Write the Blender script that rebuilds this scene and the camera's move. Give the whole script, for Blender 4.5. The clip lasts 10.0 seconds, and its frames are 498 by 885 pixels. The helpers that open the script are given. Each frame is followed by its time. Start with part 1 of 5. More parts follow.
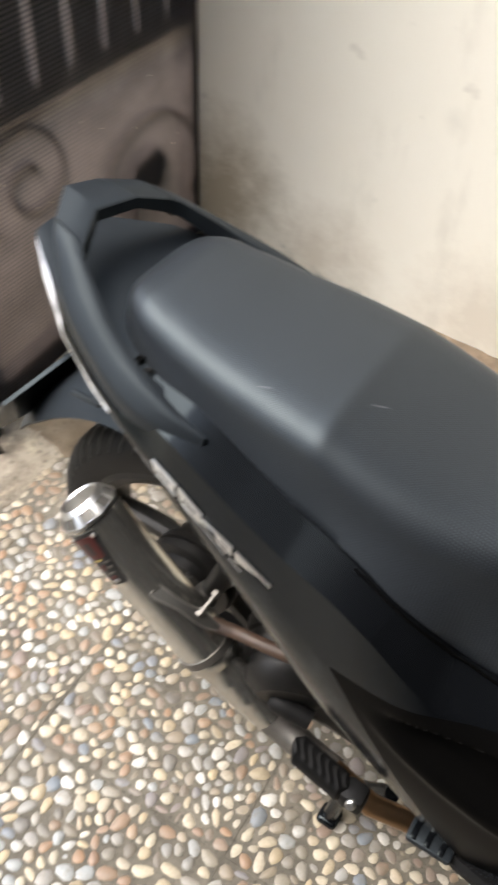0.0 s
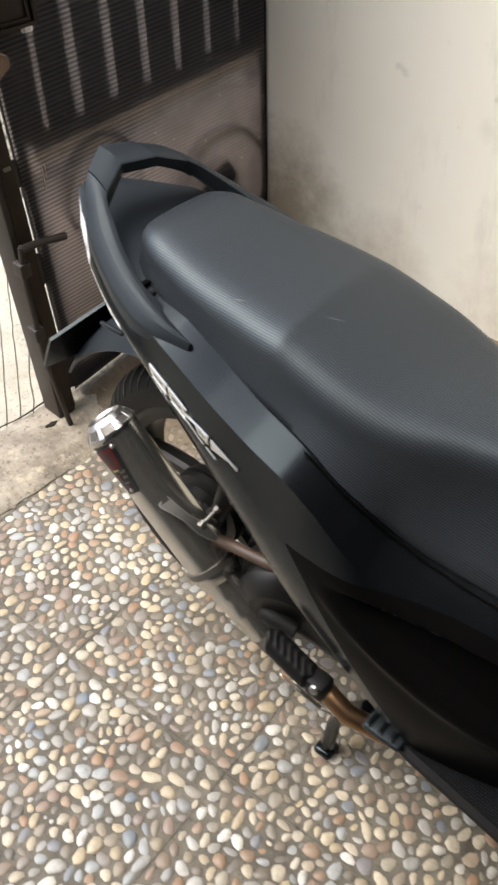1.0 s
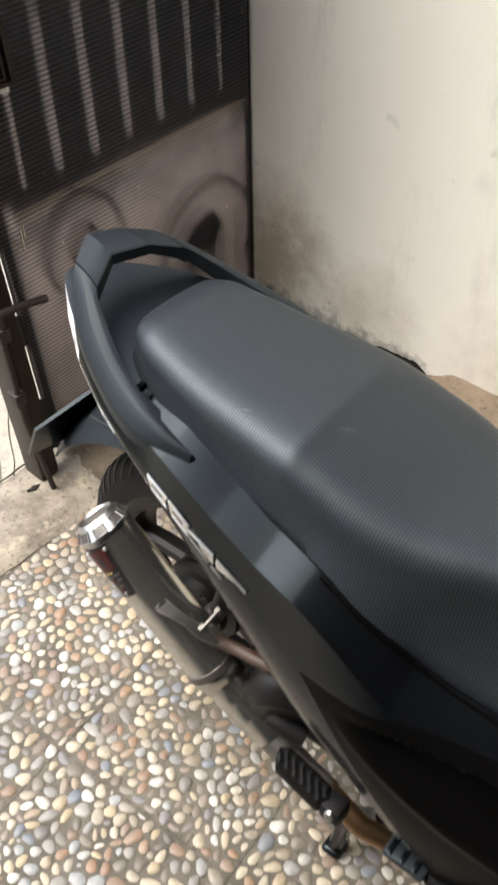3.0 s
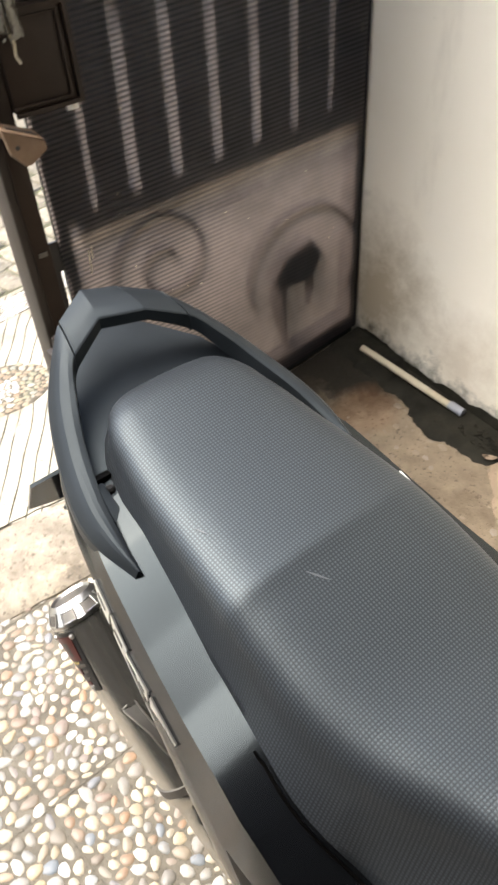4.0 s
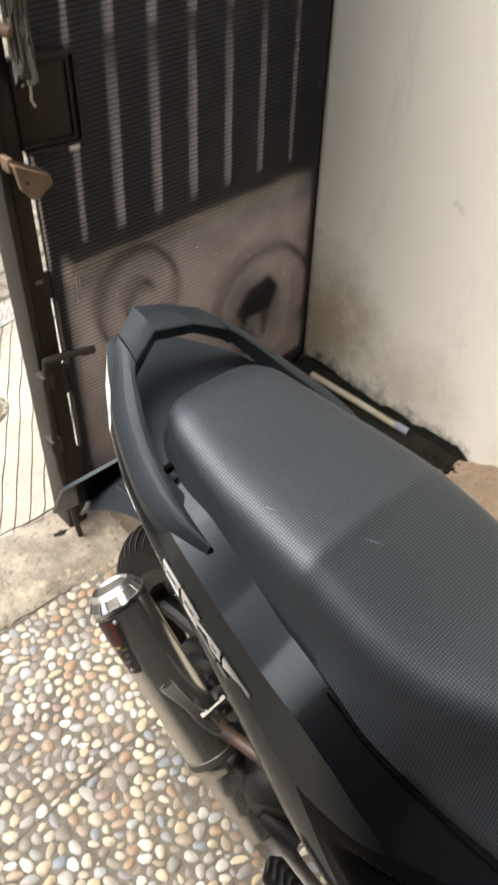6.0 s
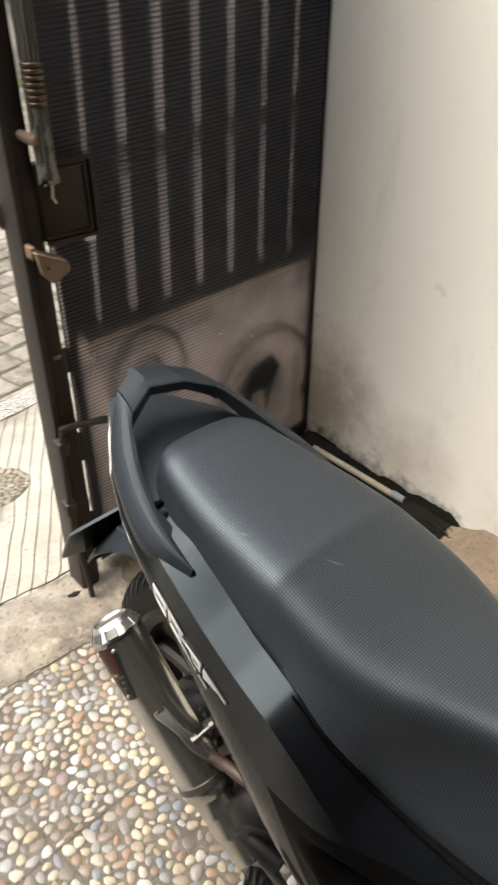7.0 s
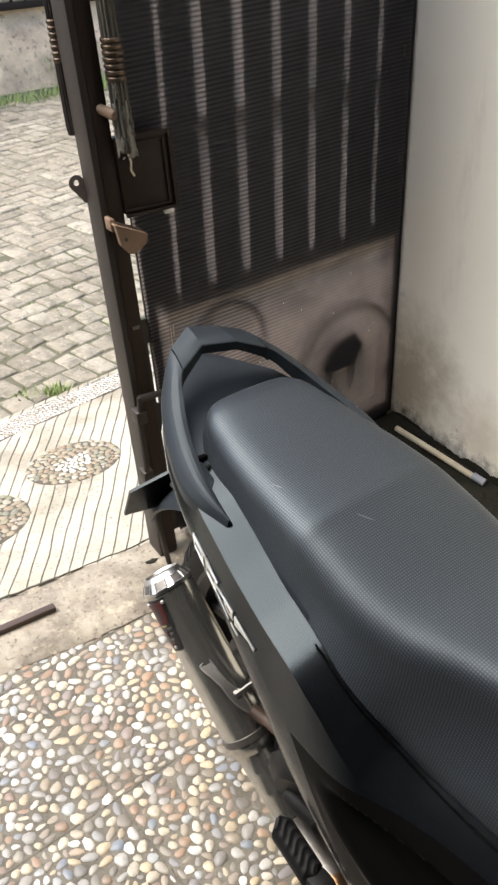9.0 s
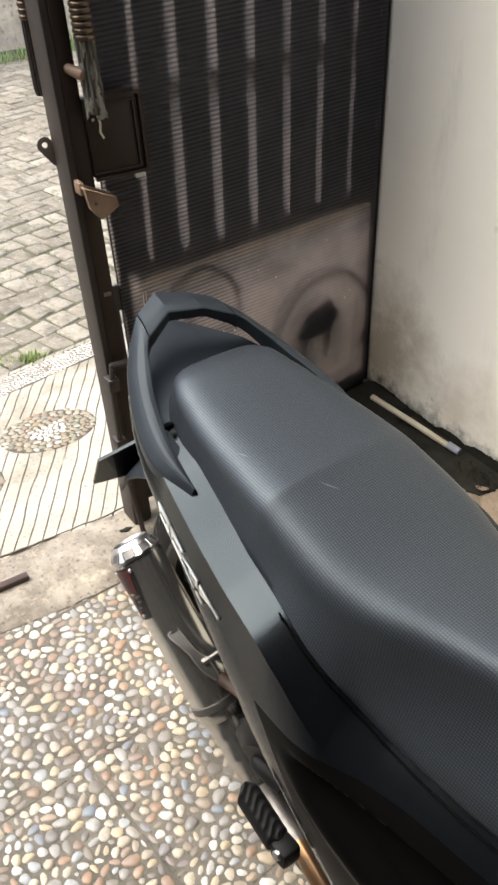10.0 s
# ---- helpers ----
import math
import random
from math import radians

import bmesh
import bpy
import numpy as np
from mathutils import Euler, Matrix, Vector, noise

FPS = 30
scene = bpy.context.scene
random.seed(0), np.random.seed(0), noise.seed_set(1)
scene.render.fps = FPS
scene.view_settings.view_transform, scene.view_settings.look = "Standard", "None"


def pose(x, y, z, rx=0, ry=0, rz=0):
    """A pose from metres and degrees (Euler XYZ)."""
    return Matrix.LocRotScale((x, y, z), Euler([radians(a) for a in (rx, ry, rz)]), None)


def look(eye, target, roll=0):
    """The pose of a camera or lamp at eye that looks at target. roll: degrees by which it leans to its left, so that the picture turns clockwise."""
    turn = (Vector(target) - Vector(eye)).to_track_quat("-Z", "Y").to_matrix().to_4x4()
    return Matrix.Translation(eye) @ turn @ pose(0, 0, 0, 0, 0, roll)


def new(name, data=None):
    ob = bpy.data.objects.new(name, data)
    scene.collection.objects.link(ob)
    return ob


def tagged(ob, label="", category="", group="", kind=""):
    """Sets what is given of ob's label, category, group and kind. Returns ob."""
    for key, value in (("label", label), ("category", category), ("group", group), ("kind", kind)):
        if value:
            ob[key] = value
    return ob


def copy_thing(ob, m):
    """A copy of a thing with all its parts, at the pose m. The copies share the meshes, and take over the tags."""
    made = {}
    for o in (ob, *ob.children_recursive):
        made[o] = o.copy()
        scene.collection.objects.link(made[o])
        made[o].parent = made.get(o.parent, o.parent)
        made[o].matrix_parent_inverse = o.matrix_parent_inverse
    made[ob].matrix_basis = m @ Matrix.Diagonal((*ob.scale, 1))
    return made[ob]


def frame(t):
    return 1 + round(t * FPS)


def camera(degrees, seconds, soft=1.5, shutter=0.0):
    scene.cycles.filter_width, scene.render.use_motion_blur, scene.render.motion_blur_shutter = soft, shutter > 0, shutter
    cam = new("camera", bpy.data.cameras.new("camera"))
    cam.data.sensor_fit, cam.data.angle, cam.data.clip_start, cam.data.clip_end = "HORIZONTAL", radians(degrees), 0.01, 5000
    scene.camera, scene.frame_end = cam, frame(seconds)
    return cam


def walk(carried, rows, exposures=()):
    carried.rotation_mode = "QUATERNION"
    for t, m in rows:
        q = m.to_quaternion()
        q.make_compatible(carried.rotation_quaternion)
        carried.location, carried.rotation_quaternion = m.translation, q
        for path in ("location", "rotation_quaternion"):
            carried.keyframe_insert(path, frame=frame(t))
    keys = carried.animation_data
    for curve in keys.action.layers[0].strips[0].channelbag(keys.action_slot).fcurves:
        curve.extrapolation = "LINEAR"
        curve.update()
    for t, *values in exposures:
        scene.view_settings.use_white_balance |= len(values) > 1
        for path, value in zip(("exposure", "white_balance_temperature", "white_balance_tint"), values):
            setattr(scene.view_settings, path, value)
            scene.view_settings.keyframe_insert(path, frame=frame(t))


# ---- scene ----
cam = camera(31.8, 10.0, 2.6, 0.5)
PATH = [
    (0, (-0.056, -0.23, 1.307), (-0.849, 0.889, -0.149), 2.6),
    (0.5, (0.011, -0.3, 1.315), (-0.961, 0.719, -0.105), 2.8),
    (1, (0.19, -0.304, 1.301), (-0.857, 0.718, -0.063), -1.7),
    (1.5, (0.276, -0.326, 1.318), (-0.835, 0.711, 0.019), -2.3),
    (2, (0.28, -0.325, 1.321), (-0.859, 0.706, 0.04), -4.4),
    (2.5, (0.175, -0.31, 1.33), (-0.875, 0.757, 0.004), -1.7),
    (2.7, (0.116, -0.292, 1.334), (-0.883, 0.798, -0.013), -0.8),
    (3.8, (0.056, -0.022, 1.322), (-1.137, 0.86, -0.019), -3.3),
    (4, (0.053, 0.011, 1.314), (-1.182, 0.819, -0.037), -3.0),
    (4.5, (0.05, 0.043, 1.303), (-1.185, 0.734, -0.111), -3.3),
    (5, (0.037, 0.013, 1.309), (-1.158, 0.702, -0.138), -3.8),
    (5.5, (0.022, -0.107, 1.334), (-1.109, 0.737, -0.083), 0.5),
    (5.7, (0.033, -0.141, 1.343), (-1.087, 0.796, -0.023), 2.0),
    (6.8, (0.147, -0.254, 1.393), (-1.055, 0.886, 0.272), 0.9),
    (7, (0.193, -0.236, 1.389), (-1.079, 0.841, 0.283), 0.9),
    (7.5, (0.315, -0.192, 1.358), (-1.08, 0.714, 0.248), -0.2),
    (8, (0.371, -0.195, 1.36), (-1.071, 0.625, 0.242), -1.4),
    (8.5, (0.361, -0.191, 1.361), (-1.1, 0.631, 0.27), -3.1),
    (9, (0.278, -0.191, 1.36), (-1.145, 0.669, 0.249), -2.4),
    (9.5, (0.26, -0.188, 1.36), (-1.129, 0.684, 0.215), -1.3),
    (10, (0.283, -0.17, 1.354), (-1.086, 0.698, 0.183), -1.6),
]
LIGHT = [(t, e, 6850 if 3.9 < t < 7.9 else 6620, 10) for t, e in ((0.0, 1.6), (0.5, 1.58), (1.0, 1.4), (1.5, 1.42), (2.0, 1.53), (2.7, 1.42), (4.0, 2.05), (4.5, 2.2), (5.0, 2.05), (5.5, 1.75), (7.0, 1.48), (7.5, 1.75), (8.0, 1.72), (8.5, 1.65), (9.0, 1.6), (10.0, 1.62))]
walk(cam, [(t, look(eye, target, roll)) for t, eye, target, roll in PATH], LIGHT)

# ---- light ----
world = bpy.data.worlds.new("sky")
scene.world = world
world.use_nodes = True
wn = world.node_tree.nodes
sky = wn.new("ShaderNodeTexSky")
sky.sky_type = "NISHITA"
sky.sun_disc = False
sky.sun_elevation = radians(60)
sky.sun_rotation = radians(221)
sky.dust_density = 3.0
world.node_tree.links.new(sky.outputs[0], wn["Background"].inputs[0])
wn["Background"].inputs[1].default_value = 0.14
sun_data = bpy.data.lights.new("sun", "SUN")
sun_data.energy = 1.7
sun_data.angle = radians(55)
sun_data.color = (1.0, 0.995, 0.97)
sun = new("sun", sun_data)
sun.matrix_world = look((-1.9, -2.15, 4.9), (0, 0, 0))

# ---- tools ----


def mat(name, colour=(0.5, 0.5, 0.5), rough=0.5, metal=0.0, spec=0.5):
    m = bpy.data.materials.new(name)
    m.use_nodes = True
    p = m.node_tree.nodes["Principled BSDF"]
    p.inputs["Base Color"].default_value = (*colour, 1)
    p.inputs["Roughness"].default_value = rough
    p.inputs["Metallic"].default_value = metal
    p.inputs["Specular IOR Level"].default_value = spec
    return m


def nd(m, kind, **kw):
    n = m.node_tree.nodes.new(kind)
    for k, v in kw.items():
        n.inputs[k.replace("_", " ")].default_value = v
    return n


def ln(m, a, b):
    m.node_tree.links.new(a, b)


def ramp(m, fac, stops):
    r = m.node_tree.nodes.new("ShaderNodeValToRGB")
    e = r.color_ramp.elements
    while len(e) < len(stops):
        e.new(0.5)
    for el, (pos, col) in zip(e, stops):
        el.position = pos
        el.color = (*col, 1) if len(col) == 3 else col
    ln(m, fac, r.inputs[0])
    return r.outputs[0]


def coords(m, kind="Object"):
    return nd(m, "ShaderNodeTexCoord").outputs[kind]


def noise_tex(m, vec, scale, detail=6.0, rough=0.6, stretch=None):
    if stretch:
        mp = nd(m, "ShaderNodeMapping")
        mp.inputs["Scale"].default_value = stretch
        ln(m, vec, mp.inputs["Vector"])
        vec = mp.outputs[0]
    n = nd(m, "ShaderNodeTexNoise", Scale=scale, Detail=detail, Roughness=rough)
    ln(m, vec, n.inputs["Vector"])
    return n.outputs["Fac"]


def mixc(m, fac, a, b, blend="MIX"):
    x = m.node_tree.nodes.new("ShaderNodeMix")
    x.data_type, x.blend_type = "RGBA", blend
    for sock, v in ((x.inputs[0], fac), (x.inputs[6], a), (x.inputs[7], b)):
        if isinstance(v, (int, float)):
            sock.default_value = v
        elif isinstance(v, tuple):
            sock.default_value = (*v, 1)
        else:
            ln(m, v, sock)
    return x.outputs[2]


def bump(m, height, strength=0.3, dist=0.002):
    b = nd(m, "ShaderNodeBump", Strength=strength, Distance=dist)
    ln(m, height, b.inputs["Height"])
    p = m.node_tree.nodes["Principled BSDF"]
    ln(m, b.outputs[0], p.inputs["Normal"])
    return b


def base(m, col):
    ln(m, col, m.node_tree.nodes["Principled BSDF"].inputs["Base Color"])


def spotted(name, a, b, rough=0.6, scale=8.0, fine=90.0, bstr=0.25, bdist=0.002, metal=0.0, spec=0.5, stretch=None):
    """Two colours mixed at a coarse and a fine scale, with relief."""
    m = mat(name, a, rough, metal, spec)
    co = coords(m)
    n1 = noise_tex(m, co, scale, stretch=stretch)
    n2 = noise_tex(m, co, fine, 4)
    c = mixc(m, n2, ramp(m, n1, [(0.3, a), (0.7, b)]), tuple(0.8 * k for k in a), "MIX")
    base(m, mixc(m, 0.3, ramp(m, n1, [(0.3, a), (0.7, b)]), c))
    bump(m, n2, bstr, bdist)
    return m


def grid_bm(rows, closed=False, cap=False):
    """A skin over rows of points; the surface coordinates run in metres."""
    bm = bmesh.new()
    uv = bm.loops.layers.uv.new("UVMap")
    vs = [[bm.verts.new(p) for p in r] for r in rows]
    n = len(rows[0])
    us = [0.0]
    for a, b in zip(rows, rows[1:]):
        us.append(us[-1] + max((Vector(a[n // 2]) - Vector(b[n // 2])).length, 1e-6))
    wide = []
    for r in rows:
        acc = [0.0]
        for a, b in zip(r, r[1:]):
            acc.append(acc[-1] + (Vector(a) - Vector(b)).length)
        mid = acc[n // 2]
        wide.append([k - mid for k in acc] + [acc[-1] - mid])
    for i in range(len(rows) - 1):
        for j in range(n if closed else n - 1):
            k = (j + 1) % n
            quad = [(i, j, j), (i + 1, j, j), (i + 1, k, j + 1), (i, k, j + 1)]
            try:
                f = bm.faces.new([vs[q][c] for q, c, _ in quad])
            except ValueError:
                continue
            for lp, (q, c, w) in zip(f.loops, quad):
                lp[uv].uv = (us[q], wide[q][w])
    if cap:
        for r in (vs[0], vs[-1]):
            try:
                bm.faces.new(r)
            except ValueError:
                pass
    bmesh.ops.remove_doubles(bm, verts=bm.verts, dist=1e-6)
    bmesh.ops.recalc_face_normals(bm, faces=bm.faces)
    return bm


def smooth_angle(bm, deg):
    lim = radians(deg)
    for f in bm.faces:
        f.smooth = True
    for e in bm.edges:
        e.smooth = not (len(e.link_faces) == 2 and e.calc_face_angle(0) > lim)


def mesh_of(name, bm, material, deg=35):
    smooth_angle(bm, deg)
    me = bpy.data.meshes.new(name)
    bm.to_mesh(me)
    bm.free()
    me.materials.append(material)
    return me


def part(name, bm, material, parent, label="", deg=35):
    ob = new(name, mesh_of(name, bm, material, deg))
    if parent is not None:
        ob.parent = parent
    if label:
        tagged(ob, label)
    return ob


def thing(name, label, category, at=(0, 0, 0), group="", kind=""):
    ob = new(name)
    ob.empty_display_size = 0.05
    ob.location = at
    return tagged(ob, label, category, group, kind)


def box_bm(lo, hi, bevel=0.0, seg=2, bm=None):
    b = bmesh.new()
    c = [(lo[k] + hi[k]) / 2 for k in range(3)]
    s = [hi[k] - lo[k] for k in range(3)]
    bmesh.ops.create_cube(b, size=1, matrix=Matrix.Translation(c) @ Matrix.Diagonal((*s, 1)))
    if bevel:
        bmesh.ops.bevel(b, geom=b.edges[:], offset=bevel, segments=seg, profile=0.5, affect="EDGES")
    return b


def frames_along(path):
    pts = [Vector(p) for p in path]
    out, up = [], None
    for i, p in enumerate(pts):
        d = (pts[min(i + 1, len(pts) - 1)] - pts[max(i - 1, 0)]).normalized()
        if up is None:
            up = d.orthogonal().normalized()
        up = (up - d * up.dot(d)).normalized()
        out.append((p, d, up, d.cross(up)))
    return out


def tube_bm(path, radius, seg=12, cap=True):
    """A round bar along a path; radius: one number, or one for each point."""
    rad = radius if isinstance(radius, (list, tuple)) else [radius] * len(path)
    rows = [[p + (a * math.cos(k * 2 * math.pi / seg) + b * math.sin(k * 2 * math.pi / seg)) * r for k in range(seg)]
            for (p, d, a, b), r in zip(frames_along(path), rad)]
    return grid_bm(rows, True, cap)


def lathe_bm(profile, a, b, seg=32):
    """A turned body from a to b; profile: pairs of (share of the way, radius)."""
    a, b = Vector(a), Vector(b)
    d = (b - a)
    n = d.normalized()
    u = n.cross(Vector((0, 0, 1)))
    u = (u if u.length > 1e-4 else Vector((1, 0, 0))).normalized()
    v = n.cross(u)
    rows = [[a + d * s + (u * math.cos(k * 2 * math.pi / seg) + v * math.sin(k * 2 * math.pi / seg)) * max(r, 1e-5) for k in range(seg)] for s, r in profile]
    return grid_bm(rows, True, True)


def curve(keys, xs):
    """Smooth values at xs through keyed rows (x, a, b, ...)."""
    k = np.array(keys, float)
    x, v = k[:, 0], k[:, 1:]
    m = np.gradient(v, x, axis=0)
    out = []
    for q in xs:
        i = int(np.clip(np.searchsorted(x, q) - 1, 0, len(x) - 2))
        h = x[i + 1] - x[i]
        s = min(max((q - x[i]) / h, 0), 1)
        out.append((2 * s**3 - 3 * s**2 + 1) * v[i] + (s**3 - 2 * s**2 + s) * h * m[i] + (-2 * s**3 + 3 * s**2) * v[i + 1] + (s**3 - s**2) * h * m[i + 1])
    return out


def shell_bm(rows, thick):
    """A sheet over rows of points with real thickness."""
    bm = grid_bm(rows)
    bmesh.ops.solidify(bm, geom=bm.faces[:], thickness=thick)
    bmesh.ops.recalc_face_normals(bm, faces=bm.faces)
    return bm


def join_bm(*bms):
    out = bmesh.new()
    for b in bms:
        me = bpy.data.meshes.new("tmp")
        b.to_mesh(me)
        b.free()
        out.from_mesh(me)
        bpy.data.meshes.remove(me)
    return out


def mirror_y(bm):
    """The same shape on the other side of the vehicle's middle plane."""
    b = bm.copy()
    for v in b.verts:
        v.co.y = -v.co.y
    bmesh.ops.reverse_faces(b, faces=b.faces)
    return b


# ---- materials ----
BLACK = spotted("matt_black_paint", (0.0040, 0.0046, 0.0055), (0.0056, 0.0064, 0.0076), 0.20, 5, 400, 0.03, 0.0003, spec=0.33)
PLASTIC = spotted("grey_black_plastic", (0.0128, 0.0153, 0.0183), (0.017, 0.020, 0.0235), 0.48, 12, 700, 0.08, 0.0004, spec=0.32)
COVER = spotted("dull_black_plastic", (0.0024, 0.0023, 0.0022), (0.0036, 0.0034, 0.0032), 0.36, 6, 500, 0.05, 0.0004, spec=0.05)
RUBBER = spotted("black_rubber", (0.005, 0.005, 0.0052), (0.009, 0.0088, 0.0085), 0.55, 20, 300, 0.3, 0.001, spec=0.18)
DARK_METAL = spotted("black_cast_metal", (0.0085, 0.0082, 0.008), (0.019, 0.018, 0.0165), 0.42, 25, 200, 0.25, 0.001, 0.3, 0.3)
STEEL = spotted("brushed_grey_steel", (0.58, 0.565, 0.52), (0.66, 0.64, 0.58), 0.22, 6, 220, 0.05, 0.0005, 0.92, stretch=(2, 2, 0.4))
BRIGHT = spotted("worn_bright_trim", (0.78, 0.76, 0.72), (0.60, 0.58, 0.54), 0.28, 30, 300, 0.05, 0.0005, 0.85)
CHROME = mat("chrome", (0.62, 0.61, 0.59), 0.34, 1.0)
DULL = spotted("dull_zinc_steel", (0.22, 0.21, 0.19), (0.13, 0.12, 0.11), 0.5, 30, 250, 0.2, 0.001, 0.8)
STRAP = spotted("dull_dark_strap", (0.10, 0.096, 0.088), (0.065, 0.062, 0.056), 0.45, 30, 250, 0.2, 0.001, 0.7)
BRONZE = spotted("heat_tinted_pipe", (0.30, 0.175, 0.085), (0.20, 0.13, 0.08), 0.30, 15, 200, 0.1, 0.0005, 0.9)
ARM = spotted("brown_cast_arm", (0.075, 0.042, 0.026), (0.05, 0.032, 0.022), 0.5, 30, 200, 0.3, 0.001)
SHADE_WALL = spotted("unseen_dark_brown", (0.050, 0.042, 0.036), (0.034, 0.030, 0.026), 0.85, 2, 40)
LENS = mat("clear_lens", (0.72, 0.72, 0.73), 0.16, 0.30, 0.8)
base(LENS, ramp(LENS, noise_tex(LENS, coords(LENS), 24, 2), [(0.38, (0.42, 0.42, 0.43)), (0.56, (0.90, 0.90, 0.91))]))
IRON = spotted("brown_painted_iron", (0.017, 0.0122, 0.0100), (0.032, 0.0215, 0.016), 0.55, 9, 160, 0.3, 0.001)
BAR = spotted("black_painted_steel", (0.012, 0.012, 0.013), (0.02, 0.018, 0.017), 0.55, 10, 200, 0.2, 0.001)
RUST = spotted("rusty_brown_latch", (0.165, 0.100, 0.058), (0.25, 0.165, 0.105), 0.6, 30, 250, 0.3, 0.001)
BRASS = spotted("tarnished_brass", (0.13, 0.088, 0.055), (0.06, 0.045, 0.032), 0.4, 40, 300, 0.3, 0.001, 0.7)
TWINE = spotted("dusty_dark_rope", (0.030, 0.027, 0.021), (0.19, 0.17, 0.13), 0.85, 90, 300, 0.8, 0.003, stretch=(1, 1, 0.06))
PVC = spotted("dirty_white_pvc", (0.60, 0.54, 0.40), (0.36, 0.30, 0.20), 0.5, 14, 120, 0.1, 0.0006)
DUSTY = spotted("dusty_plastic_film", (0.24, 0.225, 0.185), (0.085, 0.08, 0.062), 0.35, 60, 300, 0.4, 0.001)
GREYPVC = mat("grey_pvc", (0.25, 0.26, 0.28), 0.5)
SCUFF = mat("pale_scuff", (0.09, 0.10, 0.11), 0.7)
LABEL = mat("white_sticker_gap_light", (0.8, 0.8, 0.8), 0.4)
RED = mat("red_enamel", (0.065, 0.013, 0.012), 0.3)
YELLOW = mat("yellow_enamel", (0.36, 0.28, 0.10), 0.3)
HASP = spotted("dusty_brown_steel", (0.26, 0.215, 0.18), (0.36, 0.30, 0.255), 0.6, 30, 200, 0.2, 0.001)
LOCK = spotted("dark_brown_lock_steel", (0.020, 0.0130, 0.0092), (0.031, 0.0195, 0.0135), 0.58, 14, 160, 0.3, 0.001, spec=0.25)
INK = mat("black_enamel", (0.02, 0.02, 0.02), 0.3)

for m_ in (BLACK, PLASTIC):
    m_.node_tree.nodes["Principled BSDF"].inputs["Specular Tint"].default_value = (0.80, 0.94, 1.0, 1)

# seat cover: small raised dots in staggered rows
SEAT = mat("textured_black_vinyl", (0.034, 0.037, 0.042), 0.47, spec=0.60)
SEAT.node_tree.nodes["Principled BSDF"].inputs["Specular Tint"].default_value = (0.80, 0.94, 1.0, 1)
uvs = nd(SEAT, "ShaderNodeUVMap").outputs[0]
sep = nd(SEAT, "ShaderNodeSeparateXYZ")
ln(SEAT, uvs, sep.inputs[0])


def math_node(m, op, a, b=None):
    n = m.node_tree.nodes.new("ShaderNodeMath")
    n.operation = op
    for i, v in enumerate((a, b)):
        if v is None:
            continue
        if isinstance(v, (int, float)):
            n.inputs[i].default_value = v
        else:
            ln(m, v, n.inputs[i])
    return n.outputs[0]


PITCH = 0.0031
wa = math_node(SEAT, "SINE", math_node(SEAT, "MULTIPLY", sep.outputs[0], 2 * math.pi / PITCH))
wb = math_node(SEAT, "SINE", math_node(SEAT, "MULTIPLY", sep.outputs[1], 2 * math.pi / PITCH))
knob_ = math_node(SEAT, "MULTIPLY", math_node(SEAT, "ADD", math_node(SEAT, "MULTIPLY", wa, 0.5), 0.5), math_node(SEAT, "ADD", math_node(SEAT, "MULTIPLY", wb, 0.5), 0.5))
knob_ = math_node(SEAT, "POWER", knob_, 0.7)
bump(SEAT, knob_, 0.27, 0.0004)
# dot gaps get darker colour and less gloss, painting in relief beyond the bump
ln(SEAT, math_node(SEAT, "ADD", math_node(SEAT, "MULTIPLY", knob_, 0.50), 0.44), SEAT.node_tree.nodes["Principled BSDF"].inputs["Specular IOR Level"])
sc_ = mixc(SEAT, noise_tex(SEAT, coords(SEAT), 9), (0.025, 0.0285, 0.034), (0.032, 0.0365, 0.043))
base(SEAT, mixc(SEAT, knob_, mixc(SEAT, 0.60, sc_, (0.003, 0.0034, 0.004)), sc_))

# white wall: lime paint with stains and damp marks near the foot
WALL = mat("white_painted_plaster", (0.78, 0.76, 0.71), 0.85)
co = coords(WALL)
big = noise_tex(WALL, co, 1.6, 8, 0.65)
streak = noise_tex(WALL, co, 3.0, 6, 0.7, stretch=(3, 3, 0.7))
spots = noise_tex(WALL, co, 14, 3, 0.5)
c = ramp(WALL, big, [(0.3, (0.92, 0.885, 0.775)), (0.75, (0.88, 0.835, 0.71))])
c = mixc(WALL, ramp(WALL, streak, [(0.56, (0, 0, 0)), (0.85, (0.55, 0.55, 0.55))]), c, (0.52, 0.48, 0.40))
c = mixc(WALL, ramp(WALL, spots, [(0.68, (0, 0, 0)), (0.78, (0.45, 0.45, 0.45))]), c, (0.45, 0.41, 0.34))
for (bx_, bz_), rad_, tone, hard in (((-1.13, 0.27), 0.34, (0.36, 0.30, 0.20), 0.8), ((-0.85, 0.22), 0.24, (0.55, 0.47, 0.36), 0.6), ((-0.50, 0.22), 0.28, (0.57, 0.50, 0.40), 0.55), ((-0.62, 0.60), 0.05, (0.62, 0.60, 0.52), 0.3), ((-0.1, 0.25), 0.3, (0.55, 0.48, 0.38), 0.5)):
    vd = WALL.node_tree.nodes.new("ShaderNodeVectorMath")
    vd.operation = "DISTANCE"
    ln(WALL, co, vd.inputs[0])
    vd.inputs[1].default_value = (bx_, 1.14, bz_)
    near_ = math_node(WALL, "SUBTRACT", 1.0, math_node(WALL, "DIVIDE", vd.outputs["Value"], rad_))
    k_ = math_node(WALL, "MULTIPLY", near_, math_node(WALL, "ADD", noise_tex(WALL, co, 11, 9, 0.75), 0.12))
